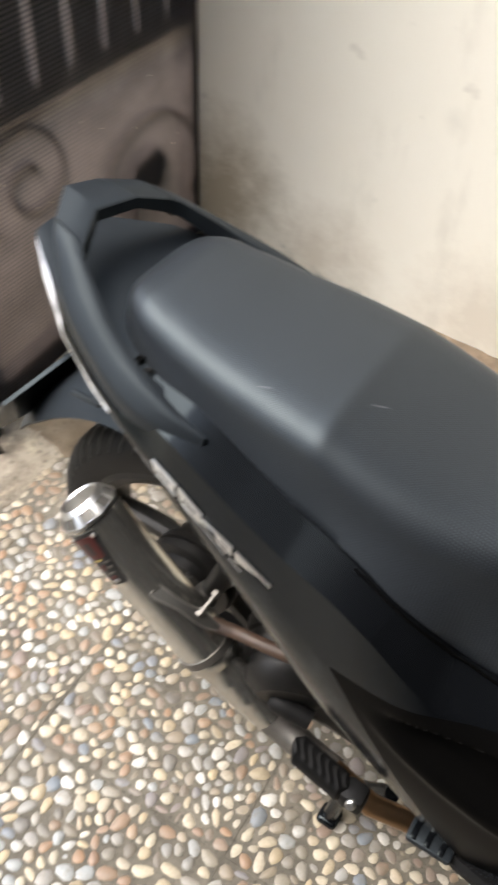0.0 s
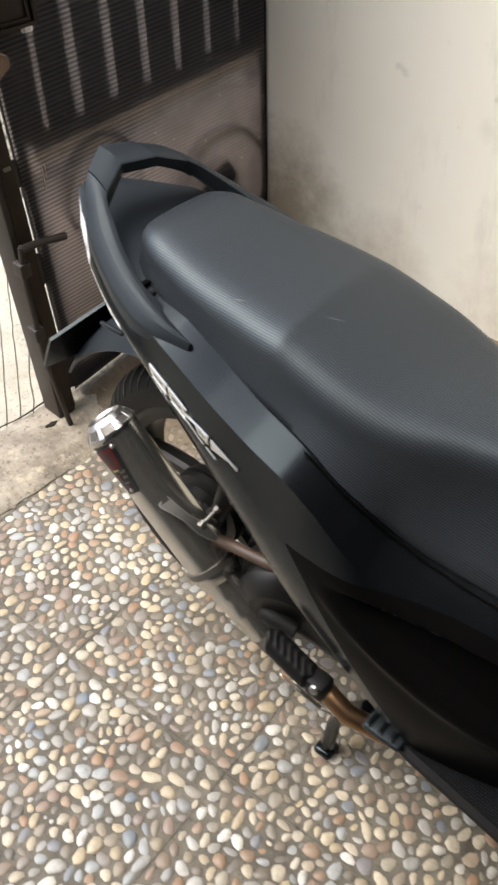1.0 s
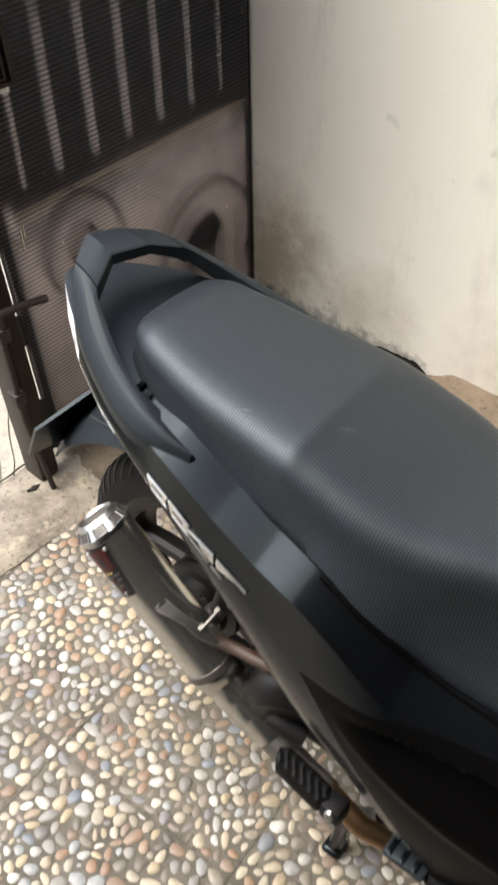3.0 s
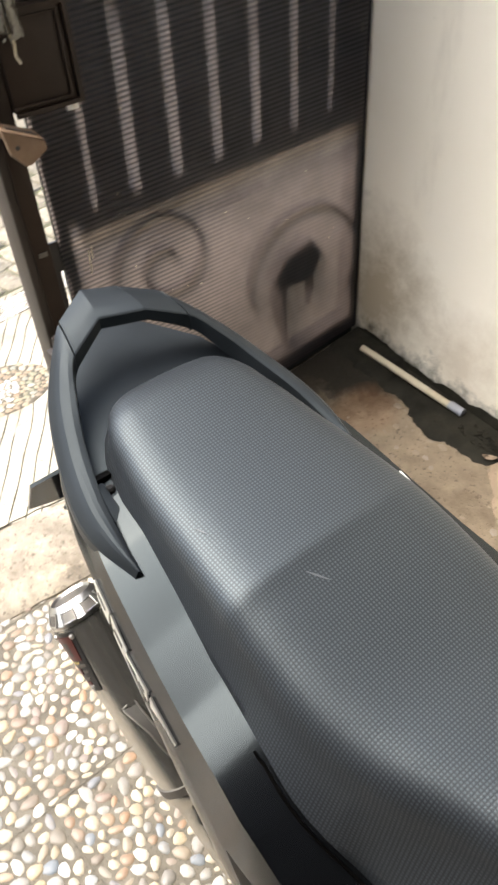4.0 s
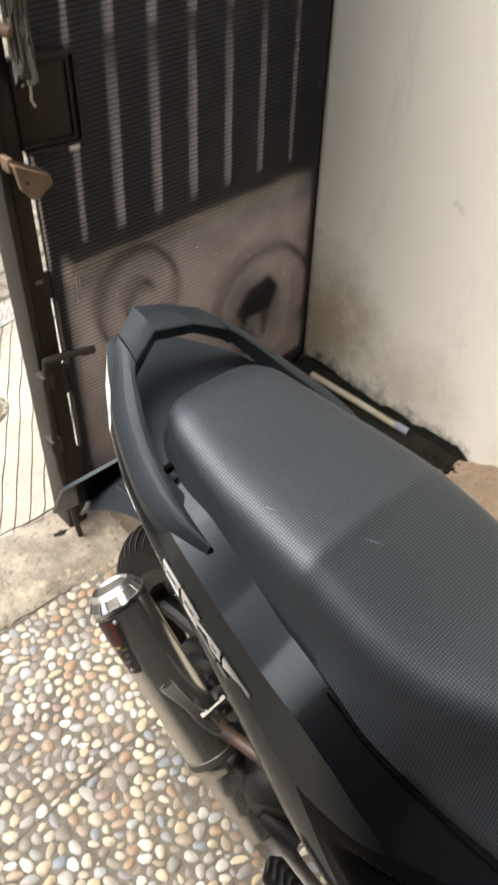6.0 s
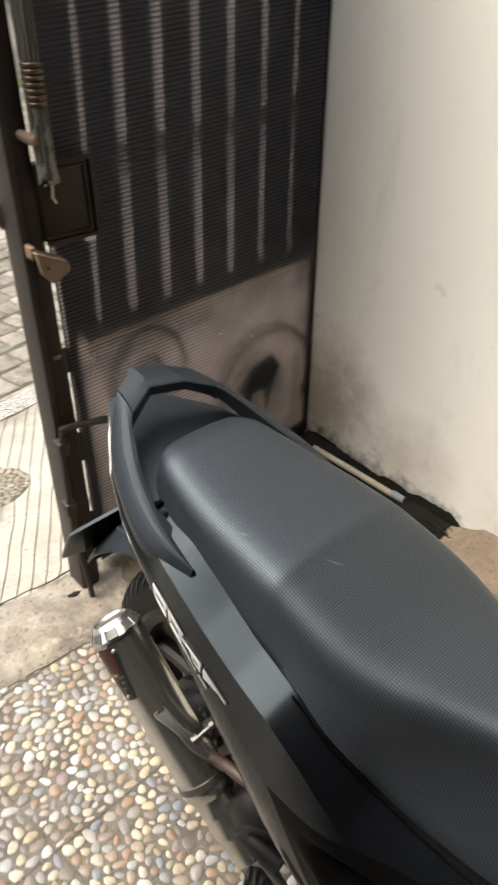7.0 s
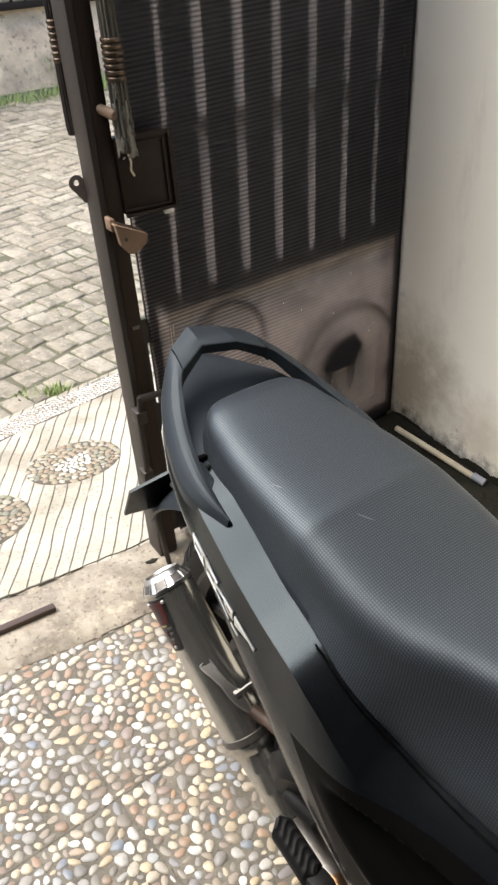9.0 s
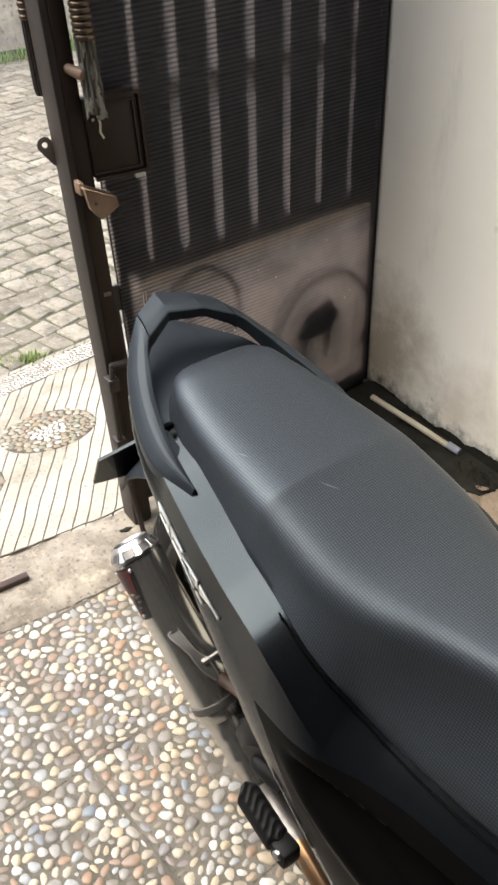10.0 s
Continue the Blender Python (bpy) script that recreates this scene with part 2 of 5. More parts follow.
    c = mixc(WALL, ramp(WALL, k_, [(0.22, (0, 0, 0)), (0.55, (hard, hard, hard))]), c, tone)
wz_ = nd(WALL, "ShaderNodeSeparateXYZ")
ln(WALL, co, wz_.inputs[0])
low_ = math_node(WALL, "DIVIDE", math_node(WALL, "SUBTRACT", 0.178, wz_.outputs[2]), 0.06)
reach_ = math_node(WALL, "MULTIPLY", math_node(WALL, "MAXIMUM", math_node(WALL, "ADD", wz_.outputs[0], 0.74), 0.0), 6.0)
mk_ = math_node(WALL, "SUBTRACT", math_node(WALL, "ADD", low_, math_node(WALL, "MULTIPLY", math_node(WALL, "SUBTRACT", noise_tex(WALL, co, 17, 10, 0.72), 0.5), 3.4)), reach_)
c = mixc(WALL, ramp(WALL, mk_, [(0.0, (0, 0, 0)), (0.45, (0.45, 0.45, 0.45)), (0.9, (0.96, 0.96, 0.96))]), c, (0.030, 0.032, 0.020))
base(WALL, c)
bump(WALL, noise_tex(WALL, co, 60, 6), 0.15, 0.002)



def mineral(name, light, dark, dirt, scale=5.0, grain=90.0, bdist=0.006, rough=0.88):
    """Cement or stone: clouded, stained with dirt, pitted."""
    m = mat(name, light, rough)
    g = coords(m)
    c = ramp(m, noise_tex(m, g, scale, 8, 0.62), [(0.34, dark), (0.62, light)])
    stain = noise_tex(m, g, scale * 0.37, 9, 0.72)
    c = mixc(m, ramp(m, stain, [(0.50, (0, 0, 0)), (0.66, (0.8, 0.8, 0.8))]), c, dirt)
    pit = noise_tex(m, g, grain, 3, 0.5)
    c = mixc(m, ramp(m, pit, [(0.30, (0.7, 0.7, 0.7)), (0.42, (0, 0, 0))]), c, tuple(0.45 * k for k in dark))
    base(m, c)
    b = bump(m, noise_tex(m, g, grain * 0.45, 8, 0.7), 0.6, bdist)
    return m


CEMENT = mineral("worn_cement", (0.38, 0.335, 0.26), (0.19, 0.16, 0.122), (0.10, 0.080, 0.058), 13, 90, 0.012)
cg = coords(CEMENT)
cc_ = CEMENT.node_tree.nodes["Principled BSDF"].inputs["Base Color"].links[0].from_socket
cc_ = mixc(CEMENT, ramp(CEMENT, noise_tex(CEMENT, cg, 24, 9, 0.75), [(0.54, (0, 0, 0)), (0.64, (0.75, 0.75, 0.75))]), cc_, (0.50, 0.43, 0.31))
cc_ = mixc(CEMENT, ramp(CEMENT, noise_tex(CEMENT, cg, 7, 9, 0.7), [(0.34, (0.7, 0.7, 0.7)), (0.46, (0, 0, 0))]), cc_, (0.135, 0.108, 0.076))
base(CEMENT, cc_)
SHADED_MUD = mineral("silted_dirt_painted_shade", (0.24, 0.192, 0.135), (0.165, 0.130, 0.090), (0.105, 0.082, 0.056), 11, 130, 0.006, 0.75)
mg = coords(SHADED_MUD)
mp_ = SHADED_MUD.node_tree.nodes["Principled BSDF"]
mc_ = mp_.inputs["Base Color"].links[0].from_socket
# the two near-black tones paint gate-corner shade into the damp dirt
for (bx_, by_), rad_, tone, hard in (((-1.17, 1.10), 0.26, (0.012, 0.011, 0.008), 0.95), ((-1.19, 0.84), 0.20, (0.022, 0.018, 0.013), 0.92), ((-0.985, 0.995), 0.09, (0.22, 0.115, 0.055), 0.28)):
    vd = SHADED_MUD.node_tree.nodes.new("ShaderNodeVectorMath")
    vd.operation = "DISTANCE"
    ln(SHADED_MUD, mg, vd.inputs[0])
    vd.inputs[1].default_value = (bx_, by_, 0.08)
    k_ = math_node(SHADED_MUD, "ADD", math_node(SHADED_MUD, "SUBTRACT", 1.0, math_node(SHADED_MUD, "DIVIDE", vd.outputs["Value"], rad_)), math_node(SHADED_MUD, "MULTIPLY", noise_tex(SHADED_MUD, mg, 14, 8, 0.7), 0.8))
    mc_ = mixc(SHADED_MUD, ramp(SHADED_MUD, k_, [(0.48, (0, 0, 0)), (0.86, (hard, hard, hard))]), mc_, tone)
base(SHADED_MUD, mc_)
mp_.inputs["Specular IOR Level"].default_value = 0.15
TAN = mineral("dusty_tan_cement", (0.30, 0.225, 0.155), (0.215, 0.16, 0.11), (0.13, 0.095, 0.064), 9, 110, 0.006)
SILT = mineral("dark_joint_silt", (0.115, 0.098, 0.070), (0.070, 0.060, 0.042), (0.045, 0.040, 0.027), 12, 120, 0.004)
GROUT = mineral("sandy_cement_bed", (0.175, 0.156, 0.122), (0.112, 0.099, 0.076), (0.074, 0.064, 0.049), 14, 150, 0.004)
RAMP = mineral("pale_ramp_cement", (0.44, 0.41, 0.33), (0.34, 0.31, 0.24), (0.23, 0.20, 0.14), 6, 120, 0.004)
MOSS = spotted("wet_black_gutter", (0.009, 0.0086, 0.0066), (0.030, 0.0275, 0.020), 0.7, 14, 80, 0.6, 0.004, spec=0.08)
PEBS = [(0.0, (0.658, 0.624, 0.542)), (0.07, (0.446, 0.361, 0.238)), (0.14, (0.579, 0.515, 0.387)), (0.22, (0.168, 0.155, 0.132)), (0.30, (0.331, 0.207, 0.125)), (0.37, (0.240, 0.235, 0.217)),
        (0.45, (0.692, 0.669, 0.610)), (0.55, (0.134, 0.123, 0.108)), (0.62, (0.508, 0.412, 0.262)), (0.69, (0.190, 0.222, 0.254)), (0.76, (0.287, 0.180, 0.112)), (0.82, (0.548, 0.489, 0.377)), (0.89, (0.267, 0.221, 0.166)), (0.95, (0.349, 0.361, 0.349))]


def pebble_material(name, island, stops, rough=0.38):
    m = mat(name, (0.4, 0.35, 0.3), rough)
    m.node_tree.nodes["Principled BSDF"].inputs["Specular IOR Level"].default_value = 0.4
    if island:
        rnd = nd(m, "ShaderNodeNewGeometry").outputs["Random Per Island"]
    else:
        rnd = nd(m, "ShaderNodeObjectInfo").outputs["Random"]
    c = ramp(m, rnd, stops)
    g = nd(m, "ShaderNodeNewGeometry").outputs["Position"]
    n = noise_tex(m, g, 70, 5)
    vein = noise_tex(m, g, 190, 6, 0.75)
    c = mixc(m, ramp(m, vein, [(0.30, (0.55, 0.55, 0.55)), (0.46, (0, 0, 0)), (0.56, (0, 0, 0)), (0.72, (0.35, 0.35, 0.35))]), c, mixc(m, 0.6, c, (0.10, 0.09, 0.075)))
    c = mixc(m, ramp(m, n, [(0.48, (0, 0, 0)), (0.68, (0.42, 0.42, 0.42))]), c, (0.22, 0.19, 0.14))
    stain = ramp(m, noise_tex(m, g, 3.2, 7, 0.68), [(0.46, (0, 0, 0)), (0.66, (0.62, 0.62, 0.62))])
    c = mixc(m, stain, c, mixc(m, 0.45, c, (0.16, 0.125, 0.09)))
    if island:
        vd = m.node_tree.nodes.new("ShaderNodeVectorMath")
        vd.operation = "DISTANCE"
        ln(m, g, vd.inputs[0])
        vd.inputs[1].default_value = (-0.95, 1.05, 0.1)
        silt = math_node(m, "ADD", math_node(m, "SUBTRACT", 0.85, vd.outputs["Value"]), math_node(m, "MULTIPLY", noise_tex(m, g, 9, 8, 0.7), 0.5))
        c = mixc(m, ramp(m, silt, [(0.30, (0, 0, 0)), (0.75, (0.85, 0.85, 0.85))]), c, (0.17, 0.130, 0.088))
    base(m, c)
    bump(m, noise_tex(m, g, 260, 3), 0.25, 0.001)
    return m


PEB_ONE = pebble_material("river_pebble", False, PEBS)
PEB_ALL = pebble_material("river_pebbles", True, PEBS)
MOSSY = [(0.0, (0.34, 0.29, 0.19)), (0.14, (0.23, 0.155, 0.095)), (0.30, (0.31, 0.255, 0.16)), (0.48, (0.19, 0.21, 0.13)), (0.60, (0.21, 0.155, 0.10)), (0.74, (0.44, 0.41, 0.32)), (0.86, (0.14, 0.165, 0.13)), (0.93, (0.29, 0.24, 0.155))]
PEB_RAMP = pebble_material("worn_ramp_stone", True, MOSSY, 0.6)
PEB_PALE = pebble_material("pale_mosaic_stone", True, [(0.0, (0.62, 0.60, 0.54)), (0.35, (0.50, 0.47, 0.40)), (0.6, (0.66, 0.64, 0.59)), (0.85, (0.42, 0.36, 0.28))], 0.6)
STONES = [(0.0, (0.30, 0.262, 0.195)), (0.2, (0.215, 0.188, 0.140)), (0.4, (0.28, 0.245, 0.182)), (0.6, (0.38, 0.34, 0.262)), (0.72, (0.24, 0.21, 0.155)), (0.88, (0.34, 0.30, 0.227))]


def paver_material(name, island):
    m = pebble_material(name, island, STONES, 0.88)
    g = coords(m, "Object") if island else nd(m, "ShaderNodeNewGeometry").outputs["Position"]
    p = m.node_tree.nodes["Principled BSDF"]
    old = p.inputs["Base Color"].links[0].from_socket
    n = noise_tex(m, g, 16, 8, 0.7)
    c = mixc(m, ramp(m, n, [(0.38, (0.7, 0.7, 0.7)), (0.54, (0, 0, 0))]), old, (0.11, 0.096, 0.068))
    c = mixc(m, ramp(m, noise_tex(m, g, 45, 4, 0.6), [(0.58, (0, 0, 0)), (0.74, (0.7, 0.7, 0.7))]), c, (0.46, 0.43, 0.35))
    base(m, c)
    bump(m, noise_tex(m, g, 55, 8, 0.7), 0.6, 0.007)
    return m


PAVER = paver_material("grey_paving_block", False)
PAVER_ALL = paver_material("grey_paving_blocks", True)
GRASS = spotted("green_grass", (0.24, 0.32, 0.095), (0.32, 0.37, 0.14), 0.7, 30, 200)
ROADBED = spotted("dusty_road_bed", (0.11, 0.094, 0.062), (0.075, 0.082, 0.036), 0.9, 6, 80, 0.4, 0.003)
FARWALL = mineral("stained_far_plaster", (0.90, 0.68, 0.45), (0.42, 0.31, 0.21), (0.25, 0.185, 0.125), 1.8, 22, 0.012)

# ribbed plastic sheet: lets light through, bars behind it show as soft shadows
SHEET = bpy.data.materials.new("smoky_ribbed_plastic")
SHEET.use_nodes = True
sn = SHEET.node_tree.nodes
sp = sn["Principled BSDF"]
sp.inputs["Base Color"].default_value = (0.050, 0.053, 0.064, 1)
sp.inputs["Roughness"].default_value = 0.4
sp.inputs["Specular IOR Level"].default_value = 0.26
tl = sn.new("ShaderNodeBsdfTranslucent")
gz = nd(SHEET, "ShaderNodeSeparateXYZ")
ln(SHEET, coords(SHEET), gz.inputs[0])
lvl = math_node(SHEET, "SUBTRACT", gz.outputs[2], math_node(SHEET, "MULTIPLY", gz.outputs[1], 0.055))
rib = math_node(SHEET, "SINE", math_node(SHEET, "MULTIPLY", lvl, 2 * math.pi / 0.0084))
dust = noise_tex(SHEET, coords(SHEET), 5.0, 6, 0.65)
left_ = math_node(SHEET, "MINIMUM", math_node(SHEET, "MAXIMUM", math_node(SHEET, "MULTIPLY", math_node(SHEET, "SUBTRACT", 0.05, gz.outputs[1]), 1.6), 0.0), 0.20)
# how strongly rib stripes show: more to the left and higher up
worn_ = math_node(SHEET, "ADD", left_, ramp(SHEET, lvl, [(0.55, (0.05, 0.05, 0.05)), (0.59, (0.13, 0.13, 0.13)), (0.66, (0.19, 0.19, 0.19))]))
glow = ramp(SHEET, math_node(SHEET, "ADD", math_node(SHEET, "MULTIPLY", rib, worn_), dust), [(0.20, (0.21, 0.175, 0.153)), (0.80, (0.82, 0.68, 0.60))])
# transmitted colour is dimmer towards the bottom, with a noisy edge
bottom_dim = ramp(SHEET, math_node(SHEET, "ADD", lvl, math_node(SHEET, "MULTIPLY", noise_tex(SHEET, coords(SHEET), 7.0, 7, 0.7), 0.10)), [(0.30, (0.19, 0.175, 0.165)), (0.48, (0.33, 0.31, 0.30)), (0.60, (0.38, 0.36, 0.35)), (0.68, (1, 1, 1))])
glow = mixc(SHEET, 1.0, glow, bottom_dim, "MULTIPLY")
ln(SHEET, glow, tl.inputs[0])
tr = sn.new("ShaderNodeBsdfTransparent")
tr.inputs[0].default_value = (0.55, 0.50, 0.46, 1)
m1 = sn.new("ShaderNodeMixShader")
m1.inputs[0].default_value = 0.10
ln(SHEET, tl.outputs[0], m1.inputs[1])
ln(SHEET, tr.outputs[0], m1.inputs[2])
m2 = sn.new("ShaderNodeMixShader")
m2.inputs[0].default_value = 0.48
ln(SHEET, m1.outputs[0], m2.inputs[1])
ln(SHEET, sp.outputs[0], m2.inputs[2])
ln(SHEET, m2.outputs[0], sn["Material Output"].inputs[0])

# ---- large structure ----
GATE_X = -1.19
MID = 0.32          # the scooter's middle plane at its rear axle
WALL_Y = 1.14
TURN_TILE = radians(6.3)
PITCH_TILE = 0.347


def floor_z(y):
    """The floor is level in the open and climbs towards the boundary wall."""
    return float(np.interp(y, [0.40, 0.50, 1.14, 1.30], [0.0, 0.008, 0.118, 0.140]))


def strip_bm(x0, x1, y0, y1, top, low, ny=30):
    """A slab whose top follows the floor."""
    ys = np.linspace(y0, y1, ny)
    rows = []
    for y in ys:
        z = floor_z(y)
        rows.append([(x0, y, low), (x0, y, z + top - 0.006), (x0 + 0.006, y, z + top), (x1 - 0.006, y, z + top), (x1, y, z + top - 0.006), (x1, y, low)])
    return grid_bm(rows, True, True)


floor = part("floor", strip_bm(-1.10, 3.4, -2.4, WALL_Y + 0.06, -0.003, -0.3), GROUT, None)
tagged(floor, "exposed pebble aggregate floor tiles in sandy cement", "floor", kind="structure")
sill_rows = []
for y in np.linspace(-2.4, WALL_Y + 0.06, 420):
    z = floor_z(y) + 0.004 * noise.noise((3.0, y * 6, 1.0))
    xi = -1.030 + 0.014 * noise.noise((y * 5, 0.3, 2.0)) + 0.006 * noise.noise((y * 22, 0.3, 2.0))
    xo = -1.247 + 0.005 * noise.noise((y * 21, 1.3, 2.0)) + 0.005 * noise.noise((y * 60, 1.3, 2.0)) + 0.010 * noise.noise((y * 7, 5.3, 2.0))
    sill_rows.append([(xo, y, -0.3), (xo, y, z - 0.004), (xo + 0.012, y, z + 0.010), (-1.16, y, z + 0.013), (-1.10, y, z + 0.012), (xi - 0.02, y, z + 0.010), (xi, y, z + 0.001), (xi, y, -0.3)])
sill = part("threshold", grid_bm(sill_rows, True, True), CEMENT, None)
tagged(sill, "worn grey cement threshold strip below the gate", "threshold", kind="structure")
crack = []
for y in np.linspace(-1.0, 0.9, 300):
    xm = -1.232 + 0.012 * noise.noise((y * 6, 2.2, 8.0)) + 0.006 * noise.noise((y * 24, 1.2, 8.0))
    hw_ = 0.0006 + 0.0034 * max(0.0, 0.35 + noise.noise((y * 9, 3.7, 8.0)))
    zc_ = floor_z(y) + 0.0165
    crack.append([(xm - hw_, y, zc_ - 0.004), (xm - 0.5 * hw_, y, zc_), (xm + 0.5 * hw_, y, zc_), (xm + hw_, y, zc_ - 0.003)])
part("crack", grid_bm(crack), SILT, sill, "dark crack filled with dirt")
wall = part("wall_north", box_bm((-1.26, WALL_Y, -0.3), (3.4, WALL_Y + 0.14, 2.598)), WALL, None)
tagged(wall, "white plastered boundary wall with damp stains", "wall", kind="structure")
# unseen walls close the place; their dark brown is chosen to darken reflections
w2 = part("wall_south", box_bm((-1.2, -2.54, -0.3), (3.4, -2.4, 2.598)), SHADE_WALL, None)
tagged(w2, "plain unseen side wall, dark brown to darken reflections", "wall", kind="structure")
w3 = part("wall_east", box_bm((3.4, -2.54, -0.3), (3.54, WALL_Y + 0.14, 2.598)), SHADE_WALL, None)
tagged(w3, "plain unseen end wall, dark brown to darken reflections", "wall", kind="structure")
# unseen slab and its south strip, added overhead to block sky light
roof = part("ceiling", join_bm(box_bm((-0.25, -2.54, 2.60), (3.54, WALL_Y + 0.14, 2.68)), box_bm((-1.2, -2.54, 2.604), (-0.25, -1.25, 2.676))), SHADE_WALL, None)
tagged(roof, "plain unseen dark brown roof slab, added to block sky light", "ceiling", kind="structure")


# street side: ramp, paving, far wall
def ground_z(x):
    """Height of the ground outside the gate."""
    return float(np.interp(x, [-60, -2.3, -1.25], [-0.125, -0.115, 0.0]))


ground = part("ground", grid_bm([[(x, y, -0.15) for y in (-60, -1, 1, 60)] for x in (-60, -2.0, 60)]), ROADBED, None)
tagged(ground, "dusty bare earth beside the street", "ground", kind="structure")

GA = radians(150)
gdir, gper = Vector((math.cos(GA), math.sin(GA), 0)), Vector((-math.sin(GA), math.cos(GA), 0))
rows = []
for k in range(-84, 80):
    for off, dep in ((0.0, 0.0), (0.0258, 0.0), (0.0268, -0.006), (0.0282, -0.0065), (0.0293, 0.0)):
        row = []
        for q in np.linspace(-2.6, 2.9, 100):
            n_ = 0.0315 * k + off + 0.020 * noise.noise((q * 1.6, k * 0.05, 0.5)) + 0.0062 * noise.noise((q * 8, k * 0.9, 4.5)) + 0.0022 * noise.noise((q * 26, k * 1.7, 9.5))
            p = Vector((-1.7, 0.45, 0)) + gdir * q + gper * n_
            row.append((p.x, p.y, ground_z(p.x) + dep + 0.002))
        rows.append(row)
rb = grid_bm(rows)
for co_, no_ in (((-1.228, 0, 0), (1, 0, 0)), ((-2.18, 0.45, 0), (-1, -0.22, 0)), ((0, -2.3, 0), (0, -1, 0)), ((0, 2.4, 0), (0, 1, 0))):
    bmesh.ops.bisect_plane(rb, geom=rb.verts[:] + rb.edges[:] + rb.faces[:], plane_co=co_, plane_no=no_, clear_outer=True)
ramp_ob = part("ramp", rb, RAMP, None)
tagged(ramp_ob, "pale cement ramp with slanting scratched grooves", "ramp", kind="structure")
far = part("wall_street", box_bm((-7.6, -10, -0.3), (-7.3, 22, 2.2), 0.02), FARWALL, None)
tagged(far, "stained weathered plaster wall across the street", "wall", kind="structure")

# slope added before the far wall so its foot catches more light
bank_rows = []
for z in np.linspace(-0.16, 0.42, 30):
    bank_rows.append([(-7.02 - 0.50 * (z + 0.15) + 0.03 * noise.noise((y * 2.5, z * 4, 0)) + 0.012 * noise.noise((y * 9, z * 12, 5)), y, z) for y in np.linspace(-3, 9, 300)])
bank = part("bank", grid_bm(bank_rows), FARWALL, None)
tagged(bank, "stained rough plaster batter at the foot of the far wall", "bank", kind="structure")
railing = thing("railing", "dark painted steel railing on the wall across the street", "railing", (-7.26, 1.5, 0.42))
part("bottom_rail", box_bm((-0.03, -4.5, 0.0), (0.03, 7.5, 0.055), 0.006), LOCK, railing)
part("top_rail", box_bm((-0.02, -4.5, 0.60), (0.02, 7.5, 0.64), 0.006), LOCK, railing)
for k in range(100):
    part("baluster", box_bm((-0.011, -4.45 + 0.12 * k - 0.011, 0.05), (0.011, -4.45 + 0.12 * k + 0.011, 0.605), 0.002), LOCK, railing)

# ---- gate ----
gate = thing("gate", "dark steel bar gate leaf backed with smoky ribbed plastic", "gate", (GATE_X, 0.8, 0.012))
GY0, GY1, GTOP = 0.455, 1.125, 1.95


LEANS = ("stile_plate", "gap_light_plate", "plastic_wrap", "gate_post", "post_shade_plate", "lock_box", "lock_rim", "latch", "latch_fold", "latch_rivet", "knob", "baluster", "ring", "wire_end", "hasp", "rivet", "strike_plate", "stile", "latch_slot")


def gate_part(name, bm, material, label="", parent=None):
    for v in bm.verts:
        if name in LEANS and not (name == "stile" and v.co.y > 0.5):
            v.co.y -= 0.045 * (v.co.z - 0.65)
        v.co -= Vector((GATE_X, 0.8, 0.012))
    return part(name, bm, material, parent or gate, label)


def sag(y):
    return 0.055 * (y - 0.8)


ribs = []
z = 0.02
n = 0
while z < 1.93:
    off = (0.0, 0.0002, 0.0003, 0.0002, 0.0, -0.0001)[n % 6]
    ribs.append([(GATE_X + off, y, max(z + sag(y), floor_z(y) + 0.035)) for y in np.linspace(0.469 - 0.045 * (z - 0.65), GY1, 21)])
    z += 0.0084 / 6
    n += 1
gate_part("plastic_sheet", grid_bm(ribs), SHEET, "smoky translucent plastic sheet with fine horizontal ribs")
FL = random.Random(4)
flecks = []
for _ in range(34):
    y, z, hy, hz = FL.uniform(0.58, 1.11), FL.uniform(0.30, 1.5), FL.uniform(0.0004, 0.0012), FL.uniform(0.0006, 0.0024)
    flecks.append(box_bm((GATE_X + 0.0004, y - hy, z - hz), (GATE_X + 0.0010, y + hy, z + hz)))
for y, z, hz in ((1.108, 1.02, 0.012), (1.104, 1.22, 0.007), (1.112, 0.80, 0.008), (0.520, 0.545, 0.022), (0.526, 0.560, 0.012)):
    flecks.append(box_bm((GATE_X + 0.0004, y - 0.0008, z - hz), (GATE_X + 0.0010, y + 0.0008, z + hz)))
tagged(gate_part("paint_flecks", join_bm(*flecks), PVC), "small pale paint flecks and scratches", kind="stuff")
for lo, hi, nm in ((0.604, 0.660, "lower_rail"), (0.955, 0.985, "middle_rail"), (1.90, 1.95, "top_rail")):
    b = box_bm((GATE_X - 0.040, GY0 + 0.05, lo), (GATE_X - 0.008, GY1 + 0.01, hi), 0.003)
    for v in b.verts:
        v.co.z += sag(v.co.y)
    gate_part(nm, b, BAR)
bot = []
for y in np.linspace(GY0 + 0.045, GY1, 16):
    z0 = floor_z(y) + float(np.interp(y, [0.5, 0.78, 0.92], [0.034, 0.030, 0.0165]))
    bot.append([(GATE_X - 0.032, y, z0), (GATE_X - 0.006, y, z0), (GATE_X - 0.006, y, z0 + 0.062), (GATE_X - 0.032, y, z0 + 0.062)])
gate_part("bottom_rail", grid_bm(bot, True, True), BAR)
gaps = [0.5405 + 0.0835 * k for k in range(0, 7)]
SLIT = (0.0062, 0.0074, 0.0074, 0.0070, 0.0066, 0.0056, 0.0042, 0.0042)
